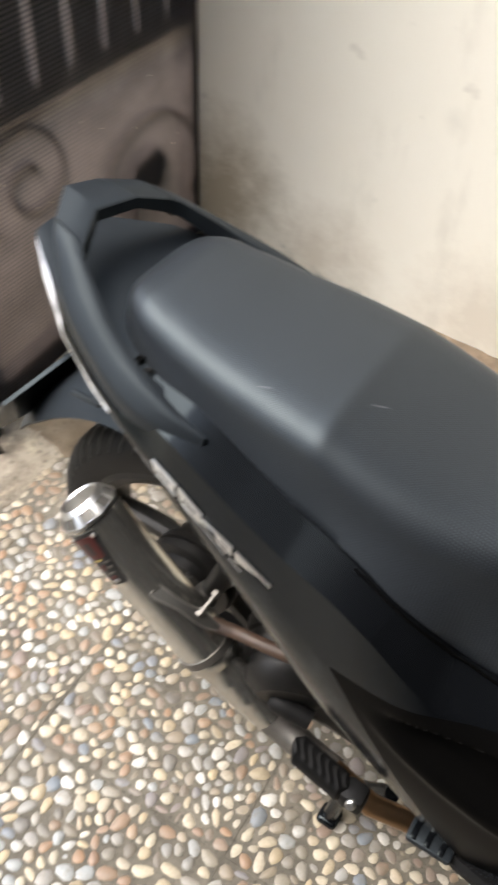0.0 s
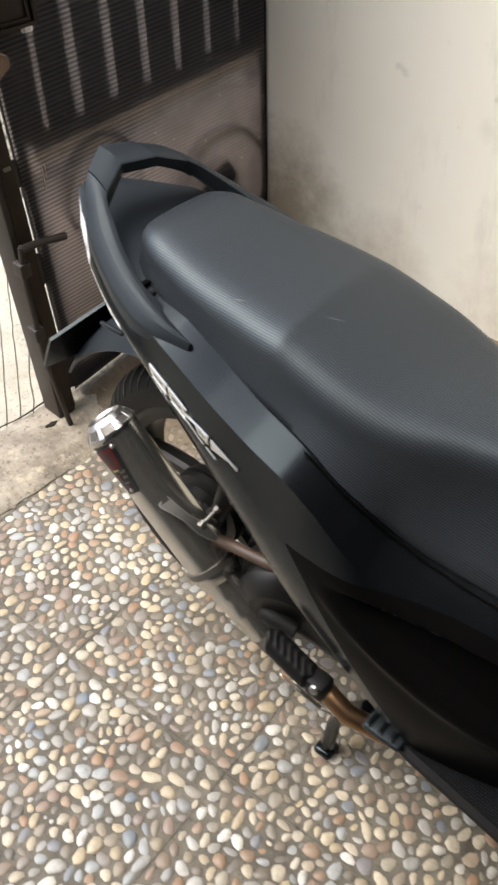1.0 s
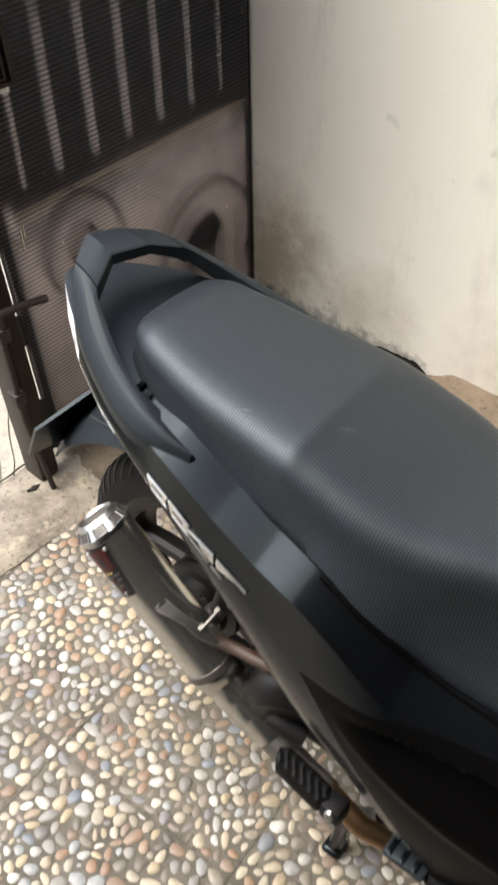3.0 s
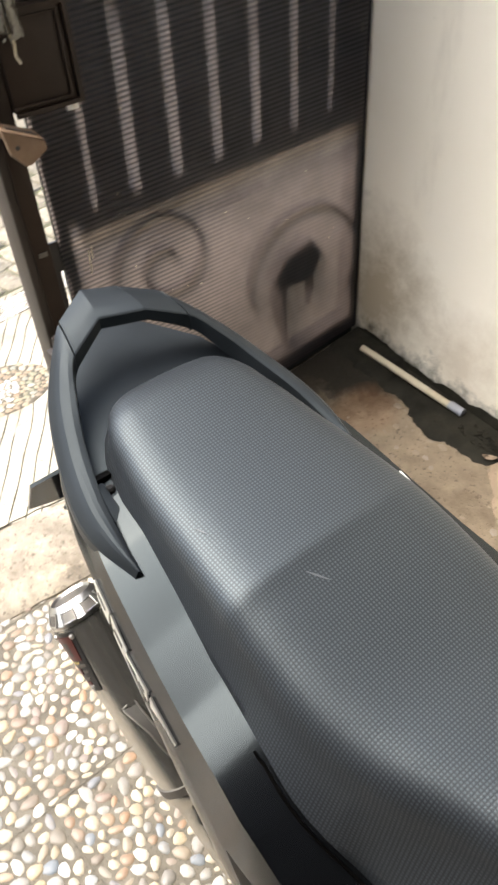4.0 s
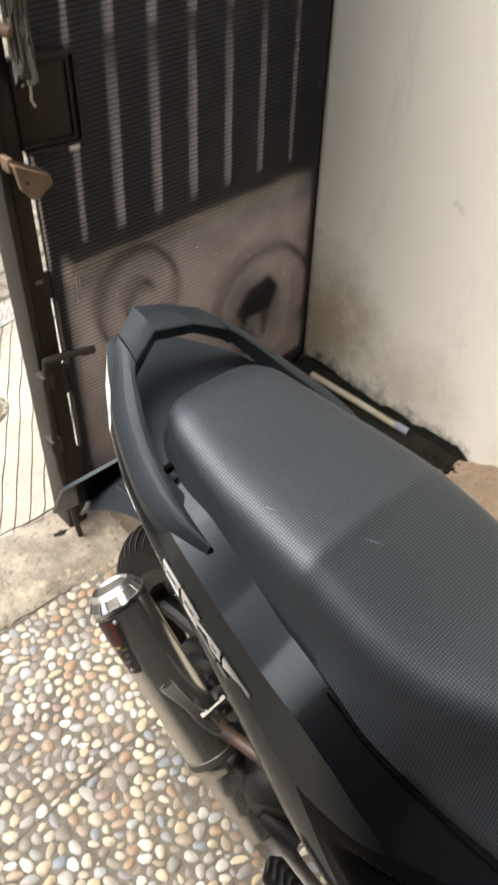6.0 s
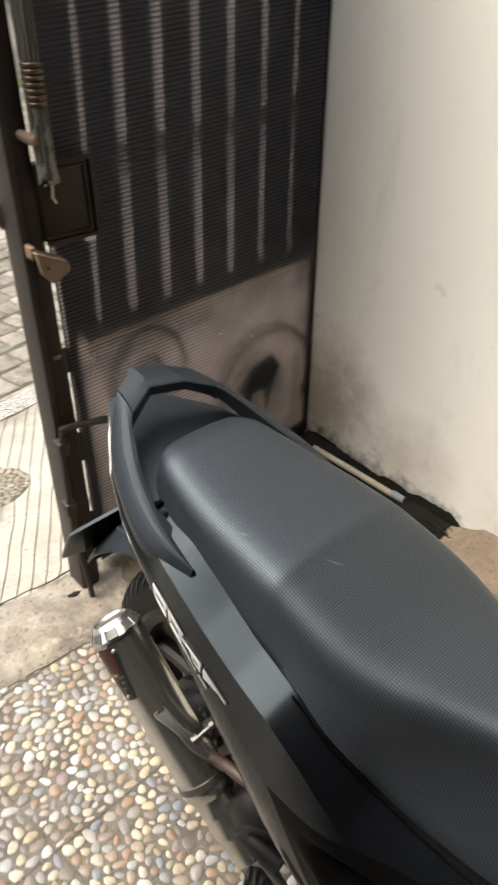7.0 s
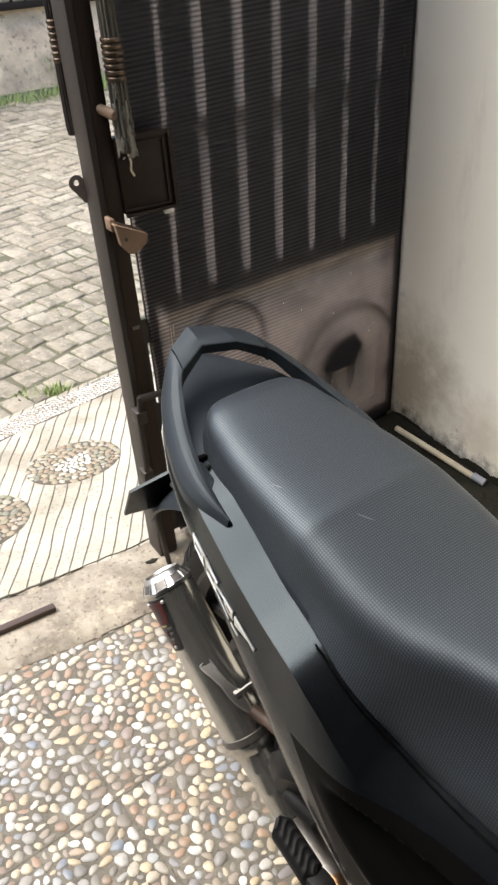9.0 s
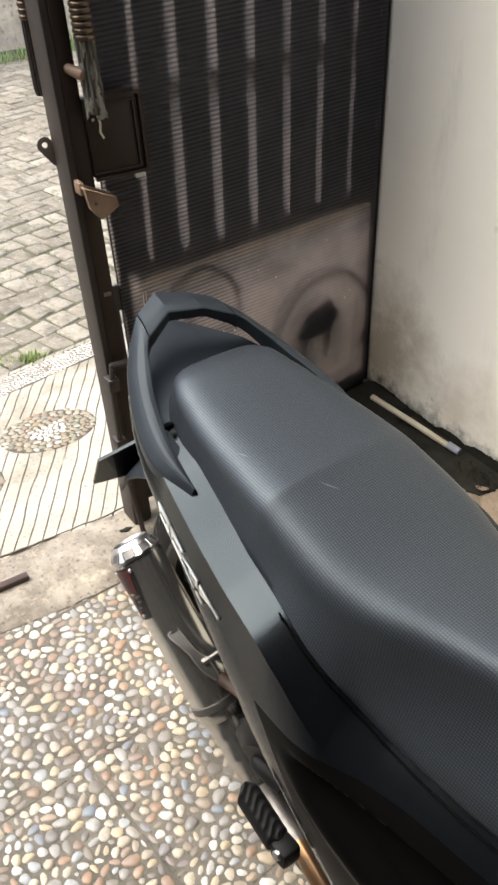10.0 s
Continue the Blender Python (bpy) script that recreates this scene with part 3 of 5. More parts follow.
for k, (a, b_) in enumerate(zip(gaps, gaps[1:] + [1.16])):
    bb = box_bm((GATE_X - 0.030, a + SLIT[k], 0.64), (GATE_X - 0.005, min(b_ - SLIT[k + 1], GY1), 1.92), 0.003)
    gate_part("bar", bb, BAR)
gate_part("side_rail", box_bm((GATE_X - 0.04, GY1 - 0.018, 0.14), (GATE_X - 0.006, GY1 + 0.0145, 1.95), 0.003), BAR)
gate_part("stile", join_bm(box_bm((GATE_X - 0.014, 0.469, 0.06), (GATE_X - 0.004, 0.492, 0.62), 0.002), box_bm((GATE_X - 0.014, 0.469, 0.62), (GATE_X - 0.0045, 0.5400, 1.92), 0.002)), BAR)
for z0, z1, y1 in ((0.050, 0.190, 0.4695), (0.190, 0.330, 0.4610), (0.330, 0.400, 0.4695), (0.400, 0.545, 0.4610), (0.545, 0.600, 0.4695)):
    gate_part("stile_plate", box_bm((GATE_X - 0.006, 0.4425, z0), (GATE_X - 0.002, y1, z1)), BAR)
# dark plate added over the post's inner face to paint it in shade
gate_part("post_shade_plate", box_bm((-1.160, 0.4125, 0.030), (-1.1565, 0.4405, 1.97), 0.001), LOCK, "black-brown plate added to darken the shaded face of the post")
gate_part("gate_post", box_bm((-1.222, 0.398, 0.010), (-1.160, 0.442, 1.98), 0.004), IRON, "brown painted square steel post")

# scrollwork in the lower panel
SX = GATE_X - 0.0105
sp1 = []
for k in range(70):
    a = k / 69 * 2 * math.pi * 1.55 + 0.4
    r = 0.018 + 0.098 * k / 69
    sp1.append((SX, 0.668 + r * math.cos(a), 0.486 + r * math.sin(a)))
gate_part("scroll", tube_bm(sp1, 0.006, 8), BAR)
arc = [(SX, 0.985 + 0.135 * math.cos(a), 0.355 + 0.135 * math.sin(a)) for a in np.linspace(-0.6, 3.5, 40)]
gate_part("scroll", tube_bm(arc, 0.006, 8), BAR)
hexa = bmesh.new()
ring = [(0.900, 0.352), (0.925, 0.318), (1.012, 0.322), (1.034, 0.372), (1.000, 0.420), (0.935, 0.402)]
f = hexa.faces.new([hexa.verts.new((GATE_X - 0.006, y, zz)) for y, zz in ring])
ext = bmesh.ops.extrude_face_region(hexa, geom=[f])
for v in ext["geom"]:
    if isinstance(v, bmesh.types.BMVert):
        v.co.x -= 0.02
bmesh.ops.recalc_face_normals(hexa, faces=hexa.faces)
gate_part("lock_plate", hexa, BAR)
gate_part("scroll", tube_bm([(SX - 0.014, 0.942, 0.35), (SX - 0.014, 0.930, 0.29), (SX - 0.014, 0.935, 0.24), (SX - 0.014, 0.950, 0.17)], [0.022, 0.019, 0.015, 0.010], 8), BAR)
gate_part("scroll", tube_bm([(SX - 0.014, 1.008, 0.34), (SX - 0.014, 1.016, 0.29), (SX - 0.014, 1.010, 0.245)], [0.012, 0.010, 0.006], 8), BAR)

# lock box, latch, knob, bolt rod
lock = gate_part("lock_box", box_bm((-1.176, 0.4415, 0.830), (-1.150, 0.543, 0.967), 0.004), LOCK, "flat brown steel lock box")
gate_part("lock_rim", join_bm(box_bm((-1.15, 0.4415, 0.963), (-1.145, 0.549, 0.969)), box_bm((-1.15, 0.4415, 0.827), (-1.145, 0.549, 0.833)), box_bm((-1.152, 0.5415, 0.833), (-1.145, 0.549, 0.963))), LOCK)
gate_part("lock_rim", join_bm(box_bm((-1.151, 0.5300, 0.838), (-1.1465, 0.5335, 0.957)), box_bm((-1.151, 0.4415, 0.954), (-1.1465, 0.5300, 0.957)), box_bm((-1.151, 0.4415, 0.838), (-1.1465, 0.5300, 0.841))), LOCK)
# white plate painted in place of a hole onto the bright street
gate_part("gap_light_plate", box_bm((-1.160, 0.520, 0.8150), (-1.153, 0.541, 0.8275), 0.002), LABEL)
wedge = bmesh.new()
prof = [(0.404, 0.830), (0.462, 0.802), (0.464, 0.786), (0.436, 0.770), (0.426, 0.770), (0.410, 0.790)]
f = wedge.faces.new([wedge.verts.new((-1.118, y, zz)) for y, zz in prof])
ext = bmesh.ops.extrude_face_region(wedge, geom=[f])
for v in ext["geom"]:
    if isinstance(v, bmesh.types.BMVert):
        v.co.x -= 0.012
bmesh.ops.recalc_face_normals(wedge, faces=wedge.faces)
flap2 = box_bm((-1.160, 0.404, 0.800), (-1.118, 0.462, 0.806), 0.002)
for v in flap2.verts:
    v.co.z += 0.025 - 0.48 * (v.co.y - 0.404)
wedge = join_bm(wedge, flap2, box_bm((-1.160, 0.402, 0.812), (-1.135, 0.412, 0.836), 0.002))
bmesh.ops.bevel(wedge, geom=[e for e in wedge.edges if len(e.link_faces) == 2 and e.calc_face_angle(0) > 0.6], offset=0.0012, segments=1, affect="EDGES")
slot_ = box_bm((-1.150, 0.414, 0.8055), (-1.127, 0.456, 0.8072))
for v in slot_.verts:
    v.co.z += 0.025 - 0.48 * (v.co.y - 0.404)
latch = gate_part("latch", wedge, RUST, "rusty brown wedge-shaped latch")
gate_part("latch_slot", slot_, INK, parent=latch)
fold = box_bm((-1.1425, 0.406, 0.7985), (-1.1395, 0.461, 0.8085), 0.001)
for v in fold.verts:
    v.co.z += 0.025 - 0.48 * (v.co.y - 0.404)
gate_part("latch_fold", fold, RUST, parent=latch)
gate_part("latch_rivet", lathe_bm([(0, 0.0035), (1, 0.0035)], (-1.1185, 0.4205, 0.800), (-1.1172, 0.4205, 0.800), 12), INK, parent=latch)
gate_part("knob", lathe_bm([(0, 0.008), (0.7, 0.010), (0.9, 0.009), (1, 0.004)], (-1.165, 0.425, 1.02), (-1.130, 0.445, 1.008), 16), RUST)
gate_part("bolt_rod", tube_bm([(-1.140, 0.412, 0.462), (-1.140, 0.406, 0.385), (-1.140, 0.410, 0.208), (-1.130, 0.432, 0.012)], 0.006, 10), IRON)
gate_part("bolt_handle", tube_bm([(-1.140, 0.412, 0.458), (-1.140, 0.45, 0.456), (-1.138, 0.512, 0.446)], [0.008, 0.007, 0.008], 10), IRON)
for zz in (0.40, 0.25):
    gate_part("bolt_bracket", box_bm((-1.162, 0.398, zz), (-1.132, 0.422, zz + 0.03), 0.003), IRON)
tab = bmesh.new()
ctr, d_ = Vector((0, 0.386, 0.884)), Vector((0, 0.58, -0.81))
p_ = Vector((0, 0.81, 0.58))
outer, inner = [], []
for a in np.linspace(0, 2 * math.pi, 24, endpoint=False):
    u, v = math.cos(a), math.sin(a)
    outer.append(tab.verts.new(ctr + p_ * (v * 0.0145) + d_ * (u * 0.0145 + (0.034 if u > 0.01 else 0)) + Vector((-1.2255, 0, 0))))
    inner.append(tab.verts.new(ctr + p_ * (v * 0.0052) + d_ * (u * 0.0052) + Vector((-1.2255, 0, 0))))
for k in range(24):
    tab.faces.new((outer[k], outer[(k + 1) % 24], inner[(k + 1) % 24], inner[k]))
back = bmesh.ops.extrude_face_region(tab, geom=tab.faces[:])
for v in back["geom"]:
    if isinstance(v, bmesh.types.BMVert):
        v.co.x += 0.0035
bmesh.ops.recalc_face_normals(tab, faces=tab.faces)
gate_part("hasp", tab, HASP, "grey-brown steel hasp tab with a round hole")
gate_part("strike_plate", box_bm((-1.1568, 0.420, 0.602), (-1.1545, 0.435, 0.610), 0.001), DULL)


def baluster(x, y, top, foot, k_=1.0):
    """A turned ornament, fluted like a bundle of twigs."""
    rows = []
    span = top - foot
    for k in range(60):
        s_ = span * k / 59
        r = k_ * float(np.interp(s_, [0, 0.012, 0.05, 0.14, 0.20, 0.30, 0.52], [0.016, 0.0195, 0.0195, 0.0175, 0.0170, 0.0155, 0.013]))
        rows.append([(x + r * (1 + 0.10 * math.cos(13 * a + 2 * s_) + 0.04 * math.sin(29 * a + 40 * s_)) * math.cos(a), y + r * (1 + 0.10 * math.cos(13 * a + 2 * s_)) * math.sin(a), foot + s_) for a in np.linspace(0, 2 * math.pi, 60, endpoint=False)])
    return grid_bm(rows, True, True)


def rings(x, y, z0, count, r, parent_):
    for k in range(count):
        zz = z0 + 0.0098 * k
        gate_part("ring", lathe_bm([(0, r * 0.88), (0.25, r), (0.75, r), (1, r * 0.88)], (x, y, zz), (x, y, zz + 0.0084), 28), BRASS, parent=parent_)


bal = gate_part("baluster", baluster(-1.138, 0.4575, 1.45, 0.945, 0.80), TWINE, "twig-like fluted ornament tied with brass rings")
rings(-1.138, 0.4575, 1.062, 7, 0.0178, bal)
gate_part("wire_end", tube_bm([(-1.132, 0.454, 0.948), (-1.130, 0.458, 0.930), (-1.131, 0.456, 0.915), (-1.128, 0.460, 0.905)], 0.0022, 6), PVC, parent=bal)
wrap = []
for k in range(34):
    s_ = 0.125 * k / 33
    wrap.append([])
    for a in np.linspace(0, 2 * math.pi, 44, endpoint=False):
        r = 0.0172 - 0.012 * s_ + 0.0022 * noise.noise((3 * math.cos(a), 3 * math.sin(a), s_ * 60)) + 0.0012 * noise.noise((9 * math.cos(a), 9 * math.sin(a), s_ * 160))
        wrap[-1].append((-1.138 + r * math.cos(a), 0.4575 + r * math.sin(a), 0.938 + s_ + 0.006 * noise.noise((math.cos(a) * 2, math.sin(a) * 2, 7.0))))
wb_ = grid_bm(wrap, True)
torn = []
for f in wb_.faces:
    c_ = f.calc_center_median()
    up = (c_.z - 0.938) / 0.125
    if noise.noise((c_.x * 90, c_.y * 90, c_.z * 34)) + 0.35 * noise.noise((c_.x * 300, c_.y * 300, c_.z * 120)) > 0.34 - 0.75 * up:
        torn.append(f)
bmesh.ops.delete(wb_, geom=torn, context="FACES")
bmesh.ops.solidify(wb_, geom=wb_.faces[:], thickness=0.0004)
gate_part("plastic_wrap", wb_, DUSTY, "torn dusty clear plastic wrap", parent=bal)
bal2 = gate_part("baluster", baluster(-1.232, 0.402, 1.50, 0.965, 0.55), IRON)
rings(-1.232, 0.402, 1.085, 7, 0.0125, bal2)

# ---- scooter ----
scooter = thing("motor_scooter", "matt black motor scooter with textured seat, parked on its stand", "motor scooter", (-0.35, MID, 0.0))
scooter.rotation_euler = (0, 0, radians(3.5))


def sc(name, bm, material, label="", parent=None, deg=35):
    """A part of the scooter, given in world x and z and with y from its middle plane."""
    if parent is None:
        for v in bm.verts:
            v.co.x += 0.35
        return part(name, bm, material, scooter, label, deg)
    for v in bm.verts:
        v.co.x += 0.35
    return part(name, bm, material, parent, label, deg)


# body flanks: rows of x, then five points (half width, height) from the seat edge to the tucked lower edge
BODY = [
    (-0.700, 0.000, 0.775, 0.022, 0.772, 0.026, 0.760, 0.022, 0.735, 0.0, 0.715),
    (-0.660, 0.000, 0.775, 0.052, 0.770, 0.057, 0.757, 0.050, 0.730, 0.0, 0.705),
    (-0.610, 0.000, 0.770, 0.086, 0.760, 0.092, 0.748, 0.088, 0.725, 0.0, 0.690),
    (-0.550, 0.030, 0.752, 0.113, 0.749, 0.120, 0.737, 0.120, 0.718, 0.02, 0.68),
    (-0.500, 0.060, 0.757, 0.128, 0.739, 0.136, 0.724, 0.138, 0.700, 0.06, 0.66),
    (-0.440, 0.080, 0.747, 0.1440, 0.727, 0.150, 0.699, 0.148, 0.655, 0.07, 0.62),
    (-0.360, 0.095, 0.7180, 0.1570, 0.6985, 0.166, 0.657, 0.161, 0.598, 0.08, 0.57),
    (-0.300, 0.105, 0.6995, 0.1650, 0.6795, 0.174, 0.624, 0.168, 0.550, 0.08, 0.52),
    (-0.262, 0.108, 0.6915, 0.1695, 0.6705, 0.178, 0.597, 0.171, 0.513, 0.08, 0.49),
    (-0.248, 0.1088, 0.6885, 0.1710, 0.6670, 0.1795, 0.588, 0.172, 0.500, 0.08, 0.478),
    (-0.238, 0.1095, 0.6857, 0.1721, 0.6637, 0.1806, 0.581, 0.1723, 0.491, 0.08, 0.468),
    (-0.226, 0.1105, 0.6813, 0.1733, 0.6588, 0.1815, 0.572, 0.173, 0.481, 0.08, 0.46),
    (-0.200, 0.112, 0.6690, 0.1750, 0.6440, 0.183, 0.552, 0.174, 0.462, 0.08, 0.445),
    (-0.170, 0.110, 0.648, 0.1765, 0.618, 0.1845, 0.532, 0.174, 0.437, 0.08, 0.42),
    (-0.140, 0.100, 0.618, 0.1770, 0.594, 0.1855, 0.515, 0.174, 0.412, 0.075, 0.40),
    (-0.100, 0.094, 0.605, 0.1740, 0.572, 0.1850, 0.497, 0.173, 0.380, 0.07, 0.375),
    (-0.050, 0.090, 0.598, 0.1660, 0.556, 0.1810, 0.484, 0.169, 0.349, 0.07, 0.345),
    (0.060, 0.080, 0.590, 0.142, 0.540, 0.162, 0.475, 0.142, 0.342, 0.05, 0.34),
    (0.130, 0.060, 0.585, 0.115, 0.530, 0.130, 0.465, 0.108, 0.342, 0.03, 0.34),
]


def section(r, x):
    """One rib of the flank, with the dark air slot cut in towards the front."""
    p = [Vector((x, -r[2 * k], r[2 * k + 1])) for k in range(5)]
    fade = min(1.0, max(0.0, (x + 0.215) / 0.09))
    row = []
    for s in [0, 0.15, 0.3, 0.425, 0.48] + list(np.linspace(0.5, 0.97, 16)):
        edge = p[0].lerp(p[1], 2 * s) if s < 0.5 else p[1].lerp(p[2], 2 * s - 1)
        row.append(edge.lerp(p[0].lerp(p[1], s).lerp(p[1].lerp(p[2], s), s), 0.85 * fade))
    for s in np.linspace(0, 1, 110):
        q = p[2].lerp(p[3], s)
        q.y -= 0.004 * math.sin(math.pi * s)
        row.append(q)
    row += [p[3].lerp(p[4], 0.15), p[3].lerp(p[4], 0.6), p[4]]
    if x > -0.19:
        top = 0.566 - 0.10 * (x + 0.19)
        low_ = 0.556 - 0.62 * (x + 0.19) + 0.85 * (x + 0.19) ** 2
        deep = 0.020 * min(1, (x + 0.19) / 0.06)

        def step(v):
            v = min(max(v, 0.0), 1.0)
            return v * v * (3 - 2 * v)

        for q in row:
            q.y += deep * step((q.z - low_) / 0.022) * step((top - q.z) / 0.016)
            q.y -= 0.0030 * math.exp(-((q.z - low_ + 0.010) / 0.009) ** 2) * min(1, (x + 0.19) / 0.04)
    return row


bx = np.linspace(-0.70, 0.13, 230)
bk = np.array(BODY)
ribs_ = [(x, 0.4 * r + 0.6 * np.array([np.interp(x, bk[:, 0], bk[:, c]) for c in range(1, 11)])) for x, r in zip(bx, curve(BODY, bx))]
flank = [section(r, x) for x, r in ribs_]
fb = grid_bm(flank)
# the flank's lower front is split off in near-black, painting its shade in
cover = fb.copy()
for b_, keep_front in ((fb, False), (cover, True)):
    for co_, no_ in (((-0.215, 0, 0.560), (1, 0, 0.75)), ((-0.19, 0, 0.580), (0.10, 0, 1))):
        bmesh.ops.bisect_plane(b_, geom=b_.verts[:] + b_.edges[:] + b_.faces[:], plane_co=co_, plane_no=no_)
    gone = []
    for f in b_.faces:
        c_ = f.calc_center_median()
        if (c_.x > -0.215 + 0.75 * (0.560 - c_.z) and c_.z < 0.580 - 0.10 * (c_.x + 0.19)) != keep_front:
            gone.append(f)
    bmesh.ops.delete(b_, geom=gone, context="FACES")
sc("side_panel", mirror_y(fb), BLACK, deg=25)
sc("side_panel", fb, BLACK, "matt black side panel with a sharp upper crease", deg=25)
sc("lower_cover", mirror_y(cover), COVER, deg=25)
sc("lower_cover", cover, COVER, "dull black lower cover with a hollowed scoop, coloured near-black for its shade", deg=25)

# seat
SEATK = [  # x, crown z, top half width, foot half width, foot z
    (-0.566, 0.772, 0.014, 0.022, 0.767), (-0.560, 0.787, 0.040, 0.048, 0.766), (-0.549, 0.798, 0.059, 0.067, 0.763), (-0.528, 0.8045, 0.076, 0.084, 0.757), (-0.485, 0.7995, 0.0895, 0.0970, 0.746),
    (-0.430, 0.790, 0.0990, 0.1055, 0.728), (-0.375, 0.7845, 0.1055, 0.1130, 0.708), (-0.326, 0.7800, 0.1112, 0.1205, 0.697), (-0.306, 0.7780, 0.1130, 0.1235, 0.694), (-0.300, 0.7755, 0.1134, 0.1243, 0.693),
    (-0.270, 0.7650, 0.1152, 0.1290, 0.688), (-0.235, 0.7540, 0.1160, 0.1345, 0.679), (-0.200, 0.7445, 0.1135, 0.1365, 0.659), (-0.170, 0.7385, 0.1075, 0.1310, 0.639), (-0.140, 0.735, 0.0980, 0.1195, 0.613),
    (-0.100, 0.732, 0.0815, 0.1140, 0.598), (-0.050, 0.730, 0.0650, 0.1100, 0.592), (0.050, 0.730, 0.045, 0.098, 0.585), (0.130, 0.733, 0.034, 0.078, 0.582),
]
CROWN = ((0, 0), (0.35, 0.0006), (0.6, 0.0020), (0.76, 0.0042), (0.86, 0.0082), (0.925, 0.0132), (0.968, 0.0195), (0.991, 0.0265), (1.0, 0.034))
sx = np.concatenate([-0.566 + 0.062 * np.linspace(0, 1, 26) ** 1.5, np.linspace(-0.499, 0.13, 130)])
rows = []
for x, (zc, wt, wf, zf) in zip(sx, curve(SEATK, sx)):
    fall = min(1.0, 0.35 + 0.65 * (x + 0.566) / 0.05) * float(np.interp(x, [-0.30, -0.25, -0.10], [1.0, 1.15, 1.3]))
    half = [(a * wt, zc - b_ * fall) for a, b_ in CROWN]
    z1 = half[-1][1]
    half += [(wt + (wf - wt) * s ** 1.15, z1 + (zf - z1) * s) for s in (0.25, 0.5, 0.75, 0.94)]
    half.append((wf - 0.006, zf - 0.004))
    ease = float(np.mean([q[0] for q in curve(SEATK, [min(max(x + d_, -0.52), 0.12) for d_ in np.linspace(-0.08, 0.08, 9)])])) - zc if -0.42 < x < -0.16 else 0.0
    ease *= min(1.0, (x + 0.42) / 0.05, (-0.16 - x) / 0.05)
    rows.append([(x, -w, zz) for w, zz in reversed(half)] + [(x, w, zz + ease * min(1.0, w / wt) ** 2 * min(1.0, max(0.0, (zz - zf) / 0.03))) for w, zz in half[1:]])
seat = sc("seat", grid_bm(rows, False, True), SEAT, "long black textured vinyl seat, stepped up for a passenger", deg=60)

lip = []
for x in np.linspace(-0.232, 0.10, 30):
    zc, wt, wf, zf = curve(SEATK, [x])[0]
    w0, h0, w1, h1 = [float(np.interp(x, bk[:, 0], bk[:, q])) for q in (1, 2, 3, 4)]
    out_ = max(wf, w0) + 0.0025
    lip.append((x, -out_, h0 + (h1 - h0) * (out_ - w0) / (w1 - w0) + 0.0010))
lip = [(-0.2420, lip[0][1] - 0.001, lip[0][2] + 0.0075), (-0.2370, lip[0][1] - 0.0015, lip[0][2] + 0.0045)] + lip
lipb = tube_bm(lip, [0.0010, 0.0014] + [0.0014] * 29 + [0.001], 8)
sc("cover_lip", mirror_y(lipb), COVER)
sc("cover_lip", lipb, COVER)

# tail tray between rail and seat
tray = []
for x in np.linspace(-0.704, -0.440, 26):
    w = float(np.interp(x, [-0.704, -0.66, -0.61, -0.55, -0.50, -0.40], [0.024, 0.056, 0.088, 0.103, 0.106, 0.106]))
    zc, ze = float(np.interp(x, [-0.704, -0.62, -0.54, -0.40], [0.785, 0.775, 0.766, 0.735])), float(np.interp(x, [-0.704, -0.56, -0.50, -0.40], [0.781, 0.763, 0.748, 0.712]))
    tray.append([(x, w * s, zc + (ze - zc) * abs(s) ** 3) for s in np.linspace(-1, 1, 15)])
sc("tail_tray", shell_bm(tray, 0.004), PLASTIC, deg=60)
for sgn in (-1, 1):
    base_ = sc("mount_plate", box_bm((-0.503, sgn * 0.1080 - 0.006, 0.726), (-0.445, sgn * 0.1080 + 0.006, 0.7345), 0.002), PLASTIC)
    for v in base_.data.vertices:
        v.co.z -= 0.42 * (v.co.x - 0.35 + 0.503)
        v.co.z += 0.021
    for x, w, z_ in ((-0.508, 0.1010, 0.766), (-0.452, 0.1130, 0.743)):
        sc("rail_mount", box_bm((x - 0.0035, min(sgn * (w - 0.010), sgn * (w + 0.012)), z_ - 0.018), (x + 0.0035, max(sgn * (w - 0.010), sgn * (w + 0.012)), z_ - 0.008), 0.001), COVER)
        sc("rail_bolt", lathe_bm([(0, 0.0050), (0.8, 0.0050), (1, 0.003)], (x + 0.012, sgn * (w - 0.002), z_ - 0.024), (x + 0.012, sgn * (w - 0.002), z_ - 0.014), 12), DARK_METAL)

# grab rail: a blade that runs round the tail; outer, inner edge at each station
RAIL = [  # outer (x, half width, z), inner (x, half width, z)
    ((-0.660, 0.0160, 0.8490), (-0.613, 0.0225, 0.8415)),
    ((-0.641, 0.0530, 0.8375), (-0.598, 0.0620, 0.8250)),
    ((-0.600, 0.097, 0.797), (-0.565, 0.083, 0.803)),
    ((-0.540, 0.126, 0.765), (-0.530, 0.099, 0.781)),
    ((-0.490, 0.140, 0.745), (-0.485, 0.113, 0.761)),
    ((-0.452, 0.1395, 0.7365), (-0.447, 0.1195, 0.744)),
    ((-0.412, 0.1300, 0.7270), (-0.409, 0.1235, 0.7290)),
]


def rail_rows():
    rows = []
    ts = [1, 1.5, 1.97, 2.0, 2.03] + list(np.linspace(2.1, len(RAIL), 46))
    keys = [(k, *o, *i) for k, (o, i) in enumerate(RAIL, 1)]
    straight = [np.array([np.interp(t, [k[0] for k in keys], [k[c] for k in keys]) for c in range(1, 7)]) for t in ts]
    for t, v in zip(ts, [a if t <= 2.05 else b for t, a, b in zip(ts, straight, curve(keys, ts))]):
        o, i = Vector(v[:3]), Vector(v[3:])
        th = float(np.interp(t, [0, 1.2, 3, 5, 7], [0.012, 0.013, 0.023, 0.022, 0.009]))
